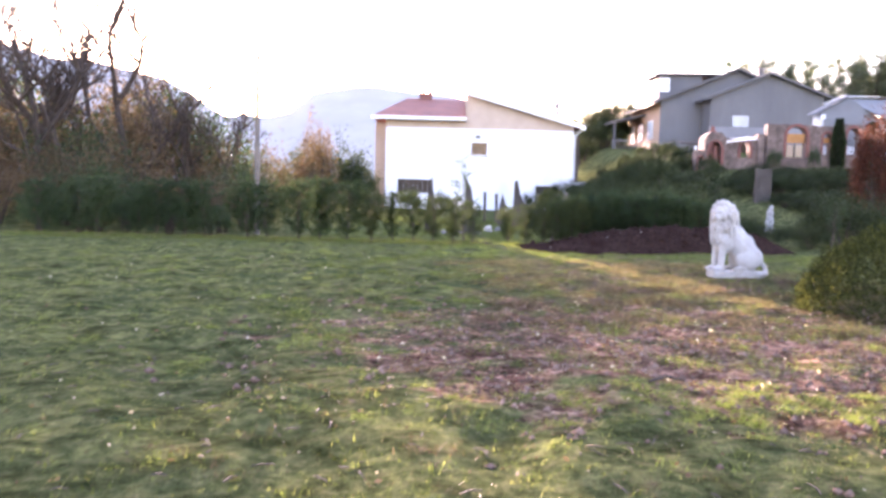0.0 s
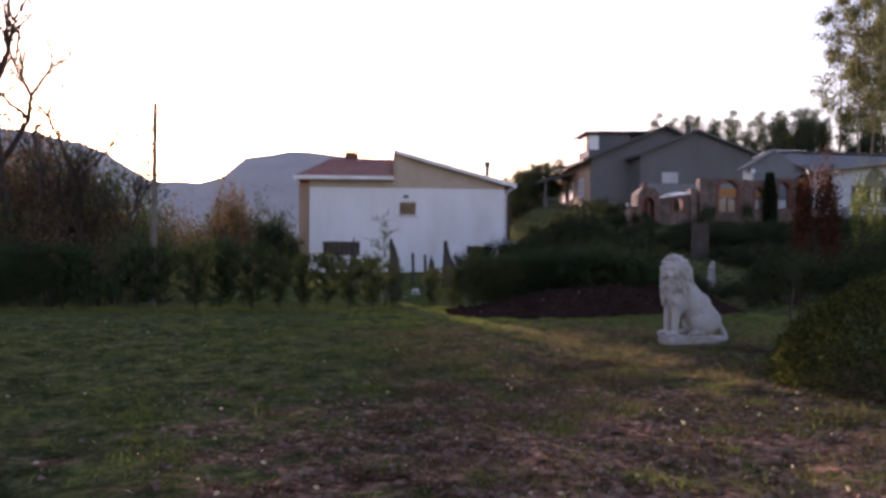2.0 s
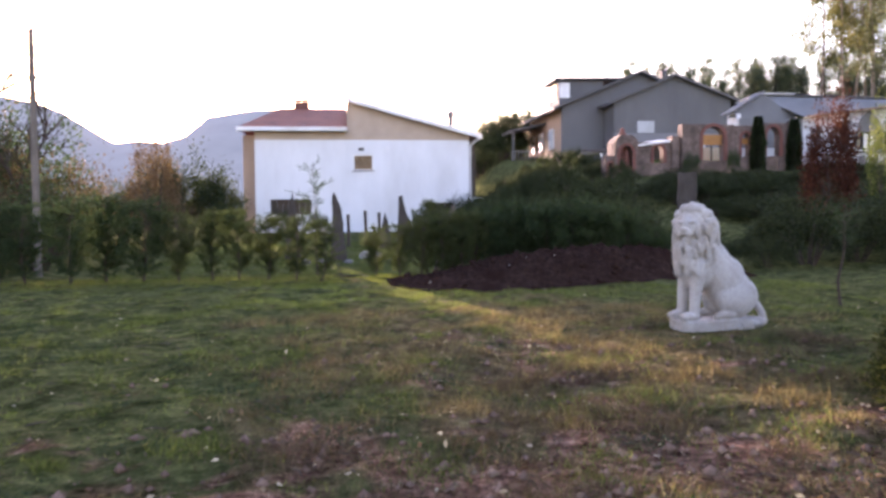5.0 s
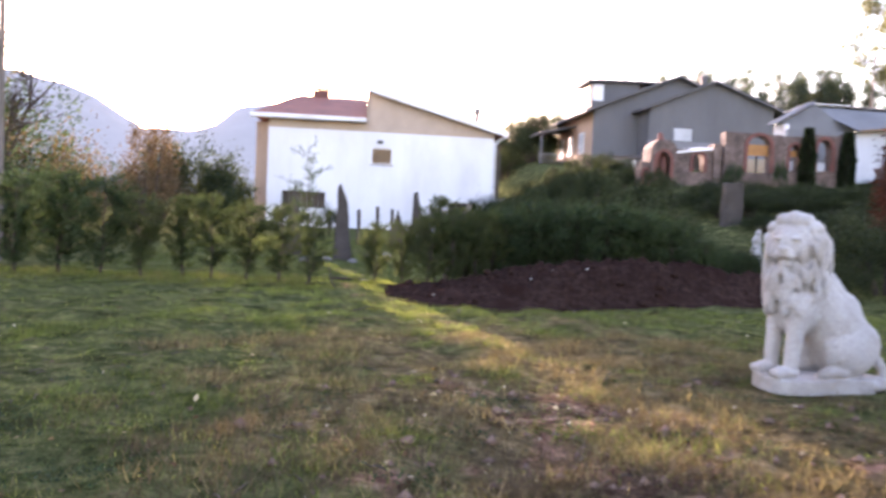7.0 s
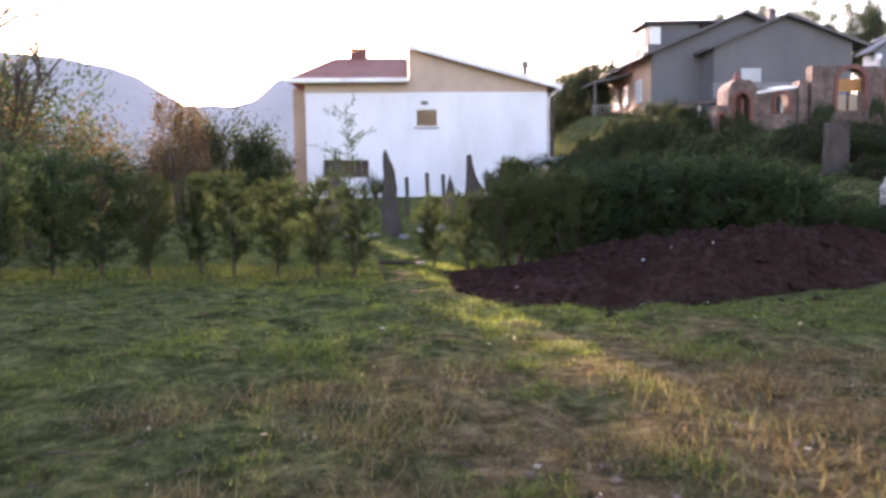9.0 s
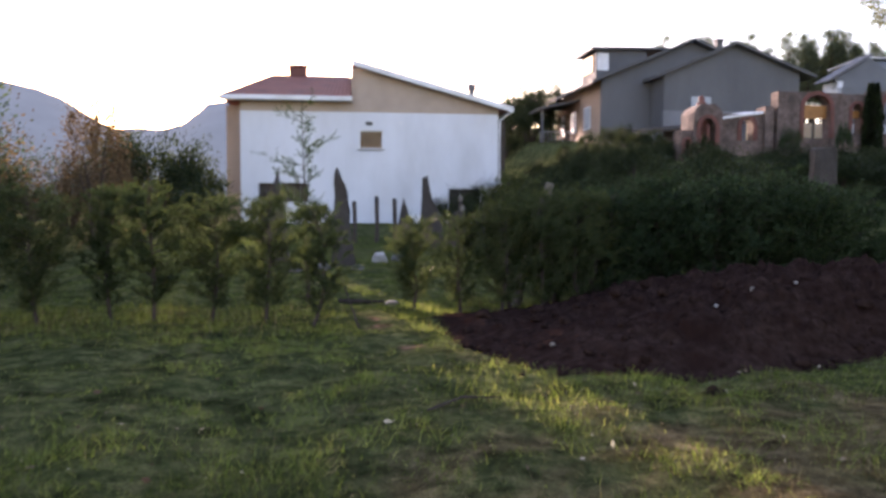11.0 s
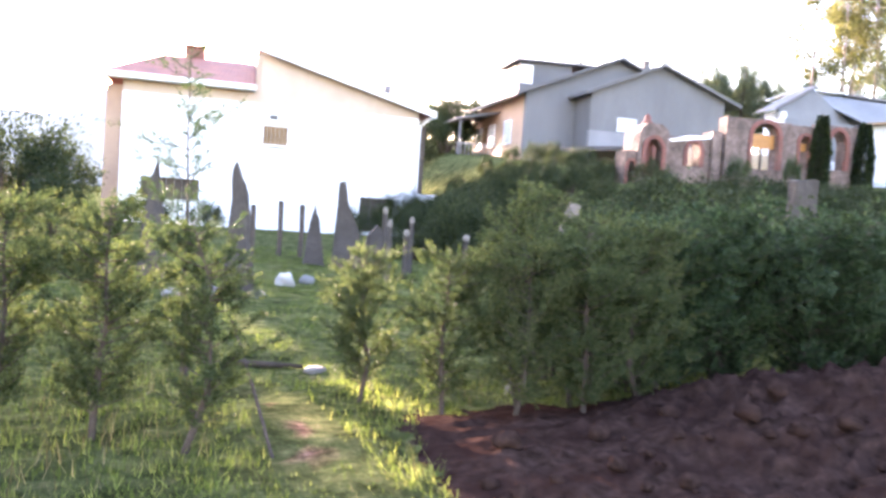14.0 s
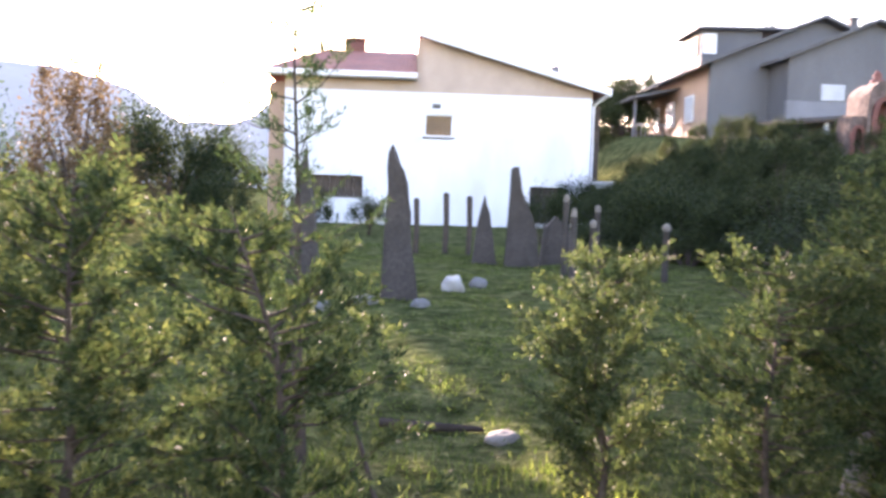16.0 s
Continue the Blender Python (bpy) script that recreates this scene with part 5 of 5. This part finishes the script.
for x, y, w, h in ((19.0, 44.3, .3, .6), (16.9, 44.4, .35, .55)):
    shrub("ivy_column", (x, y), HEDGE[1], LEAF_DARK, "dark ivy climbing the garden folly", "ivy", "ivy on the folly", (w, w, h), x * 50)
for x, h in ((20.5, 2.6), (22.4, 2.45)):
    n = 9000
    a, f = rng.uniform(0, 6.28, n), rng.uniform(0, 1, n)
    q = (.3 + .06 * waves(a, f * 4, 1.0, int(x))) * np.clip(1.7 - 1.3 * f, .3, 1) * rng.uniform(.75, 1.05, n)
    at = np.stack([q * np.cos(a), q * np.sin(a), .05 + f * h], 1)
    ln = rng.uniform(.06, .12, n)
    ob = part("ivy_column", leaf_mesh("ivy_column", at, np.stack([np.cos(a), np.sin(a), rng.normal(-.3, .5, n)], 1), ln, ln * .7), LEAF_DARK)
    ob.matrix_world = pose(x, 44.8, float(ground_z(x, 44.8)))
    tagged(ob, "dense dark ivy wrapped round a column of the folly", "ivy", "ivy on the folly")
for i, (x, y, w, h) in enumerate(((10.6, 74, 1.3, 1.35), (12.2, 75, 1.4, 1.7), (14.0, 74.5, 1.5, 1.5), (15.4, 75.5, 1.4, 1.9), (11.4, 72, 1.2, 1.0), (13.2, 71.5, 1.3, 1.1))):
    shrub("round_tree", (x, y), DARK[i % 3], LEAF_DARK, "small dark rounded tree between the two houses", "tree", "trees between the houses", (w, w, h), i * 71)
RED = bush_meshes(80, (0.8, 0.8, 2.3), 11000, 0.07, 70, 1.0, 0.26)
shrub("red_shrub", (13.4, 28.0), RED, LEAF_RED, "small tree with dull red autumn leaves", "tree", scale=(.95, .95, 1.5))
shrub("light_conifer", (15.7, 29.0), bush_meshes(81, (0.7, 0.7, 2.2), 3500, 0.07, 40, 1.2, 0.25), LEAF_CONIFER, "small pale green conifer on the bank", "tree", scale=(.8, .8, 1.5))
# thicket left of the house and behind the row
THICK = [bush_meshes(90 + i, (1.9, 1.6, 3.0), 6500, 0.10, 60, 0.9, 0.3, 16) for i in range(3)]
k4 = 0
for x0, y0, dx, n, s0 in ((-26, 38, 2.3, 8, 1.45), (-24, 33, 2.2, 8, 1.0), (-30, 45, 3.0, 6, 1.9), (-17, 30, 2.0, 5, .75), (-12, 46, 2.0, 3, 1.2)):
    for i in range(n):
        s = s0 * (0.85 + 0.3 * ((i * 37 % 10) / 10)) * (1.0 if x0 + i * dx < -11 else 0.72)
        shrub("thicket_shrub", (x0 + i * dx, y0 + 1.2 * math.sin(i * 2.3)), THICK[k4 % 3], LEAF_BROWN if k4 % 3 else LEAF_HEDGE, "tangled brownish shrub of the thicket", group="thicket beyond the row", scale=(s, s, s), turn=k4 * 61)
        k4 += 1
shrub("rust_conifer", (-7.2, 41.0), bush_meshes(97, (1.0, 1.0, 4.4), 6000, 0.09, 60, 1.4, 0.2), LEAF_BROWN, "rusty brown conifer beyond the row", "tree")
for x, y, s in ((-7.8, 50.5, 1.25), (-9.6, 51.5, 1.1), (-6.6, 53, 1.0), (-3.0, 50.0, .45), (-1.0, 49.5, .4), (4.6, 47.5, .5), (-5.2, 46, .6)):
    shrub("house_shrub", (x, y), DARK[0], LEAF_DARK, "rounded green shrub beside the white house", group="shrubs by the white house", scale=(s * 1.1, s * 1.1, s * 1.45), turn=x * 40)


# bare trees
def bare_tree_mesh(seed, height, levels=5):
    r = random.Random(seed)
    stem, wood = ([], []), ([], [])

    def grow(p, way, length, rad, level):
        pts, q = [Vector(p)], Vector(p)
        for i in range(3):
            way = (way + Vector((r.gauss(0, .14), r.gauss(0, .14), r.gauss(0.05, .08)))).normalized()
            q = q + way * length / 3
            pts.append(q.copy())
        tube(wood if level else stem, pts, [rad, rad * .85, rad * .72, rad * .55], 4 if level else 6)
        if level < levels:
            for i in range(2 + (level < 4) + (r.random() < .6)):
                a = Vector((r.gauss(0, 1), r.gauss(0, 1), r.gauss(.25, .35))).normalized()
                start = pts[r.choice((1, 2, 3, 3))]
                grow(start, (way * .8 + a * .7).normalized(), length * r.uniform(.52, .76), rad * .62, level + 1)

    grow((0, 0, -0.1), Vector((0, 0, 1)), height * .4, height * .0155, 0)
    return np_mesh("trunk", *stem, True), np_mesh("branchwork", *wood, True)


for i, (x, y, h, s) in enumerate(((-15.5, 34, 12.5, 5), (-13.4, 34.5, 13.5, 8), (-18.5, 36, 9, 12), (-12.2, 36, 7.5, 14), (-17, 33, 11, 15), (-10.8, 37, 6.5, 19))):
    trunk, limbs = bare_tree_mesh(s, h)
    ob = thing("bare_tree", (x, y, float(ground_z(x, y))), "leafless tree with thin spreading branches beyond the thicket", "tree", "bare trees of the thicket", turn=i * 80)
    part("trunk", trunk, BARK, ob)
    tagged(part("branchwork", limbs, BARK, ob), kind="stuff")


# woods on the hill
def tall_tree(seed, height, crown0, spread, leaves, leaf, wood_mat, thin=1.0, dense=22):
    r = np.random.default_rng(seed)
    wood = ([], [])
    bend = r.normal(0, 0.12, (6, 2)).cumsum(0)
    pts = [(bend[i, 0], bend[i, 1], height * i / 5) for i in range(6)]
    pts[0] = (0, 0, -0.4)
    stem = ([], [])
    tube(stem, pts, [0.2 * thin, .17 * thin, .14 * thin, .1 * thin, .06 * thin, .015], 7)
    cen = []
    for i in range(dense):
        f = crown0 + (1 - crown0) * (i + r.uniform(0, 1)) / dense
        a = r.uniform(0, 6.28)
        reach = spread * (1.05 - 0.75 * (f - crown0) / (1 - crown0)) * r.uniform(0.35, 1.1)
        c = np.array([np.interp(f * height, [p[2] for p in pts], [p[k] for p in pts]) for k in (0, 1)] + [f * height])
        tip = c + reach * np.array([math.cos(a), math.sin(a), r.uniform(0.05, 0.5)])
        tube(wood, [c, (c + tip) / 2 - np.array([0, 0, .08]), tip], [.05 * thin, .03 * thin, .01], 4)
        cen += [tip, c + (tip - c) * .65]
    cen = np.array(cen)
    w = r.integers(0, len(cen), leaves)
    at = cen[w] + r.normal(0, 1, (leaves, 3)) * spread * np.array([.15, .15, .13])
    ln = leaf * r.uniform(.6, 1.4, leaves)
    return np_mesh("trunk", *stem, True), np_mesh("branchwork", *wood, True), leaf_mesh("crown", at, r.normal(0, 1, (leaves, 3)) + np.array([0, 0, .3]), ln, ln * .35)


PINE = [tall_tree(100 + i, 11, .3, 2.3, 5200, .22, BARK, 1.0, 26) for i in range(4)]
EUCA = [tall_tree(110 + i, 17, .36, 2.3, 8000, .22, PALE_BARK, .7, 34) for i in range(4)]
r = random.Random(17)
for i in range(120):
    x, y = 31 + i * .42 + r.uniform(-1, 1), 85 + r.uniform(-5, 9)
    s = r.uniform(.45, .8)
    plant("pine_tree", (x, y), PINE[i % 4], (BARK, LEAF_PINE_HAZY), "dark pine tree of the wood on the hill", "tree", "pine wood on the hill", s, i * 71, r.uniform(.9, 1.2))
for i in range(6):
    plant("pine_tree", (10.5 + i * 1.3, 76 + 2 * math.sin(i * 2)), PINE[i % 4], (BARK, LEAF_PINE_HAZY), "dark pine tree between the houses", "tree", "pines between the houses", (.26, .3, .28, .32, .32, .3)[i], i * 71, 1.7)
for i in range(40):
    x, y = 39.0 + (i % 14) * 2.0 + r.uniform(-.9, .9), 59 + (i // 14) * 4.5 + r.uniform(-1.5, 1.5)
    plant("eucalyptus_tree", (x, y), EUCA[i % 4], (PALE_BARK, LEAF_EUCA), "tall slender eucalyptus with a pale trunk on the hill", "tree", "eucalyptus stand on the hill", r.uniform(.85, 1.2), i * 83)
plant("pine_tree", (37.6, 57.0), tall_tree(130, 17.0, .25, 3.9, 9000, .2, BARK, 1.2, 60), (BARK, LEAF_PINE_HAZY), "large pine with long spreading branches behind the outbuilding", "tree")


# ---- grass, dry grass and litter ----
def blades(name, x, y, z, height, lean, width, mat, label):
    n = len(x)
    a = rng.uniform(0, 6.28, n)
    base = np.stack([x, y, z - 0.008], 1)
    side = np.stack([np.cos(a), np.sin(a), np.zeros(n)], 1) * width[:, None] / 2
    tip = base + np.stack([lean * np.cos(a + 1.4) * height, lean * np.sin(a + 1.4) * height, height], 1)
    verts = np.stack([base - side, base + side, tip], 1).reshape(-1, 3)
    return tagged(part(name, np_mesh(name, verts, np.arange(3 * n).reshape(n, 3)), mat), label, "grass", kind="stuff")


def scatter(n, x0, x1, y0, y1):
    return rng.uniform(x0, x1, n), rng.uniform(y0, y1, n)


px, py = scatter(420000, -15, 13, 4.5, 26.5)
keep = (rng.uniform(0, 1, len(px)) < np.clip(0.42 + 0.4 * waves(px, py, 1.9, 47) + 0.25 * waves(px, py, 0.5, 48) - 1.15 * bare(px, py) - 0.25 * dry(px, py) - 0.012 * (px + 2), 0.02, 1)) & (mound_z(px, py) < 0.05)
px, py = px[keep], py[keep]
tuft = np.clip(0.6 + 0.6 * waves(px, py, 0.9, 41) + 0.5 * waves(px, py, 0.35, 42), 0.15, 2.0)
gh = rng.uniform(0.015, 0.055, len(px)) * tuft
blades("grass", px, py, ground_z(px, py), gh, rng.uniform(0.1, 1.1, len(px)), rng.uniform(0.005, 0.012, len(px)), GRASS, "short patchy green lawn grass")
px, py = scatter(260000, -12, 12, 4.5, 24)
keep = (rng.uniform(0, 1, len(px)) < np.clip(0.1 + 0.75 * dry(px, py) * (1 - 0.8 * bare(px, py)) + 0.25 * (bare(px, py) > .5) * waves(px, py, .5, 46), 0.02, 0.85) * (0.2 + 0.8 * smooth01((px + 4) / 3))) & (mound_z(px, py) < 0.05)
px, py = px[keep], py[keep]
blades("dry_grass", px, py, ground_z(px, py), rng.uniform(0.015, 0.06, len(px)), rng.uniform(0.4, 1.8, len(px)), rng.uniform(0.003, 0.007, len(px)), DRY_GRASS, "short dry straw-coloured grass")
# tall grass at the foot of the row and along the path
px, py = scatter(60000, -14, 4.2, 23.2, 27.0)
keep = (rng.uniform(0, 1, len(px)) < 0.75 + 0.5 * waves(px, py, 0.7, 45)) & (np.abs(px - 0.45 - 0.12 * (25 - py)) > 0.28) & (mound_z(px, py) < 0.03)
px, py = px[keep], py[keep]
foot = smooth01((py - 23.2) / 1.2)
blades("tall_grass", px, py, ground_z(px, py), rng.uniform(0.025, 0.1, len(px)) * (0.35 + 0.65 * foot) * np.clip(1 + .5 * waves(px, py, .8, 50), .4, 1.7), rng.uniform(0.1, 0.8, len(px)), rng.uniform(0.005, 0.011, len(px)), TALL_GRASS, "tall green grass at the foot of the young evergreens")
px, py = scatter(5000, -14, 2.2, 23.8, 26.6)
keep = (np.abs(px - .45) > .5) & (mound_z(px, py) < .02) & (waves(px, py, 1.1, 52) > 0)
px, py = px[keep], py[keep]
blades("straw", px, py, ground_z(px, py), rng.uniform(0.07, 0.2, len(px)), rng.uniform(0.2, 0.9, len(px)), rng.uniform(0.004, 0.008, len(px)), DRY_GRASS, "tall dry straw at the foot of the young evergreens")
px, py = scatter(130000, -6, 9, 26.5, 46)
blades("garden_grass", px, py, ground_z(px, py), rng.uniform(0.02, 0.06, len(px)), rng.uniform(0.4, 1.5, len(px)), rng.uniform(0.008, 0.018, len(px)), TALL_GRASS, "green garden grass around the standing stones")
px, py = scatter(9000, 0.6, 9, 20.7, 22.2)
keep = mound_z(px, py) < 0.04
px, py = px[keep], py[keep]
blades("mound_grass", px, py, ground_z(px, py), rng.uniform(0.02, 0.075, len(px)), rng.uniform(0.3, 1.2, len(px)), rng.uniform(0.005, 0.01, len(px)), TALL_GRASS, "grass at the foot of the soil heap")
# clumps
def clumps(n, blades_each, x0, x1, y0, y1, wide, low, high, mat, name, label, where):
    cx, cy = scatter(n, x0, x1, y0, y1)
    cx, cy = cx[where(cx, cy)], cy[where(cx, cy)]
    size = rng.uniform(0.4, 1.5, len(cx))
    who = rng.integers(0, len(cx), len(cx) * blades_each)
    px, py = cx[who] + rng.normal(0, wide, len(who)) * size[who], cy[who] + rng.normal(0, wide, len(who)) * size[who]
    keep = mound_z(px, py) < 0.03
    px, py, who = px[keep], py[keep], who[keep]
    blades(name, px, py, ground_z(px, py), rng.uniform(low, high, len(px)) * size[who], rng.uniform(0.5, 1.8, len(px)), rng.uniform(0.003, 0.008, len(px)), mat, label)


clumps(900, 90, -10, 9, 5, 24, .09, .012, .045, TALL_GRASS, "grass_clumps", "small matted clumps of longer grass and weeds", lambda x, y: bare(x, y) < 2)
clumps(700, 110, -4, 8, 6, 20, .11, .015, .06, DRY_GRASS, "dry_clumps", "matted clumps of dry brown grass", lambda x, y: dry(x, y) + bare(x, y) > .7)
# green patch on the soil; its sunlit brightness is put into the blades
fresh = lambda x, y: 1.0 - np.hypot((x - 1.5) / 2.8, (y - 7.8) / 1.1) + 1.0 * waves(x, y, .7, 61) + 0.5 * waves(x, y, .3, 62) > 0.85
clumps(3600, 40, -2, 5, 6.0, 9.5, .05, .02, .065, GRASS, "fresh_grass", "patch of green grass on the bare soil, standing in for a sunlit patch", fresh)
clumps(900, 36, -2, 5, 6.0, 9.5, .04, .02, .06, FRESH_LIT_GRASS, "bright_tufts", "bright yellow-green tufts, sunlight on the patch put into their colour", fresh)
clumps(1500, 30, -3, 7, 5.5, 14.5, .05, .015, .05, LEAF_BROWN, "dead_weeds", "matted dead brown weeds on the bare soil", lambda x, y: waves(x, y, .8, 64) > 0.1)
mixed_spots = lambda x, y: waves(x, y, 1.2, 63) > 0.35
clumps(1500, 60, -9, 6, 6, 23, .07, .015, .05, FRESH_LIT_GRASS, "fresh_tufts", "scattered tufts of fresh green grass", mixed_spots)
clumps(520, 170, -2, 6.5, 11, 19.5, .13, .035, .12, DRY_GRASS, "dry_tussocks", "rough tussocks of dry brown grass", lambda x, y: (waves(x, y, 1.0, 71) > 0.0) & (dry(x, y) > .3))
clumps(420, 170, -4, 7.5, 9.0, 20.5, .13, .035, .11, TALL_GRASS, "green_tussocks", "rough dark green tussocks of grass and weeds", lambda x, y: waves(x, y, 1.2, 72) > 0.1)
clumps(300, 200, -.5, 6.5, 11.0, 16.0, .16, .04, .12, LEAF_BROWN, "brown_tussocks", "dark brown matted tussocks of dead weeds", lambda x, y: waves(x, y, 0.9, 73) > 0.15)
clumps(260, 60, -1.5, 3.0, 19.5, 24.5, .09, .025, .075, FRESH_LIT_GRASS, "path_grass", "longer yellow-green grass along the path", lambda x, y: (waves(x, y, .8, 74) > -.1) & (np.abs(x - .45 - .12 * (25 - y)) > .25))
# low dark weeds
cx, cy = scatter(160, -6, 8, 6, 19)
who = rng.integers(0, len(cx), 26000)
px, py = cx[who] + rng.normal(0, .16, len(who)), cy[who] + rng.normal(0, .1, len(who))
ln = rng.uniform(0.012, 0.035, len(px))
way = np.stack([rng.normal(0, 1, len(px)), rng.normal(0, 1, len(px)), rng.uniform(0, .9, len(px))], 1)
tagged(part("weeds", leaf_mesh("weeds", np.stack([px, py, ground_z(px, py) + rng.uniform(0, .03, len(px))], 1), way, ln, ln * .5), LEAF_HEDGE), "low dark weeds matted in the lawn", "weeds", kind="stuff")
# crumbs of soil
px, py = scatter(34000, -6, 8, 5, 20)
keep = rng.uniform(0, 1, len(px)) < bare(px, py) * np.clip(.7 + .7 * waves(px, py, .7, 81), .1, 1)
px, py = px[keep], py[keep]
s = 0.008 + 0.05 * rng.uniform(0, 1, len(px)) ** 4
corner = np.array([(1, 0, 0), (0, 1, 0), (-1, 0, 0), (0, -1, 0), (0, 0, .8), (0, 0, -.6)])
verts = (np.stack([px, py, ground_z(px, py) + s * .3], 1)[:, None, :] + corner[None] * s[:, None, None] * rng.uniform(.5, 1.3, (len(px), 6, 1))).reshape(-1, 3)
tri = np.array([(0, 1, 4), (1, 2, 4), (2, 3, 4), (3, 0, 4), (1, 0, 5), (2, 1, 5), (3, 2, 5), (0, 3, 5)])
tagged(part("soil_crumbs", np_mesh("soil_crumbs", verts, (tri[None] + 6 * np.arange(len(px))[:, None, None]).reshape(-1, 3)), CRUMB), "loose crumbs of brown soil on the bare ground", "soil crumbs", kind="stuff")
# litter
px, py = scatter(20000, -8, 8, 4.5, 22)
keep = rng.uniform(0, 1, len(px)) < 0.12 + 0.75 * bare(px, py)
px, py = px[keep], py[keep]
ln = 0.014 + 0.05 * rng.uniform(0, 1, len(px)) ** 2.5
way = np.stack([rng.normal(0, 1, len(px)), rng.normal(0, 1, len(px)), rng.normal(0, .45, len(px))], 1)
tagged(part("leaf_litter", leaf_mesh("leaf_litter", np.stack([px, py, ground_z(px, py) + 0.015], 1), way, ln, ln * .6), LITTER), "scattered pale dead leaves on the lawn", "leaves", kind="stuff")
px, py = scatter(3200, -4, 6, 5.2, 13)
keep = rng.uniform(0, 1, len(px)) < 0.15 + 0.6 * bare(px, py)
px, py = px[keep], py[keep]
ln = 0.018 + 0.045 * rng.uniform(0, 1, len(px)) ** 2
way = np.stack([rng.normal(0, 1, len(px)), rng.normal(0, 1, len(px)), rng.normal(.2, .4, len(px))], 1)
tagged(part("curled_leaves", leaf_mesh("curled_leaves", np.stack([px, py, ground_z(px, py) + 0.012], 1), way, ln, ln * .5), LEAF_BROWN), "larger curled dead leaves and bits of bark on the bare soil", "leaves", kind="stuff")
store = ([], [])
rt = random.Random(3)
for i in range(620):
    x, y, a, l2 = rt.uniform(-5, 6), rt.uniform(5, 18), rt.uniform(0, 6.28), rt.uniform(.04, .18)
    z = float(ground_z(x, y)) + .012
    tube(store, [(x, y, z), (x + l2 * .5 * math.cos(a), y + l2 * .5 * math.sin(a), z + .01), (x + l2 * math.cos(a + .12), y + l2 * math.sin(a + .12), z)], [.005, .006, .003], 4)
tagged(part("twigs", np_mesh("twigs", *store, True), DARK_WOOD), "small dry twigs strewn on the lawn", "twigs", kind="stuff")


def stick(pts, rad, label):
    st = ([], [])
    tube(st, [(x, y, float(ground_z(x, y)) + z) for x, y, z in pts], [rad, rad, rad * .6], 6)
    tagged(part("stick", np_mesh("stick", *st, True), BARK), label, "stick")


stick([(0.62, 20.78, .015), (0.85, 20.9, .03), (1.12, 20.98, .02)], .011, "dark fallen stick on the grass")
stick([(0.28, 24.45, .0), (0.15, 24.9, .3), (0.02, 25.2, .62)], .011, "thin stem leaning beside the path")
# added bar: stands in for the dark shadowed edge by the flat stone
stick([(0.05, 27.85, .03), (0.4, 27.78, .045), (0.72, 27.74, .03)], .035, "added dark bar standing in for the shadowed edge beside the flat stone")
stick([(0.75, 8.3, .02), (0.95, 8.5, .05), (1.15, 8.62, .03)], .018, "pale broken stick on the bare soil")
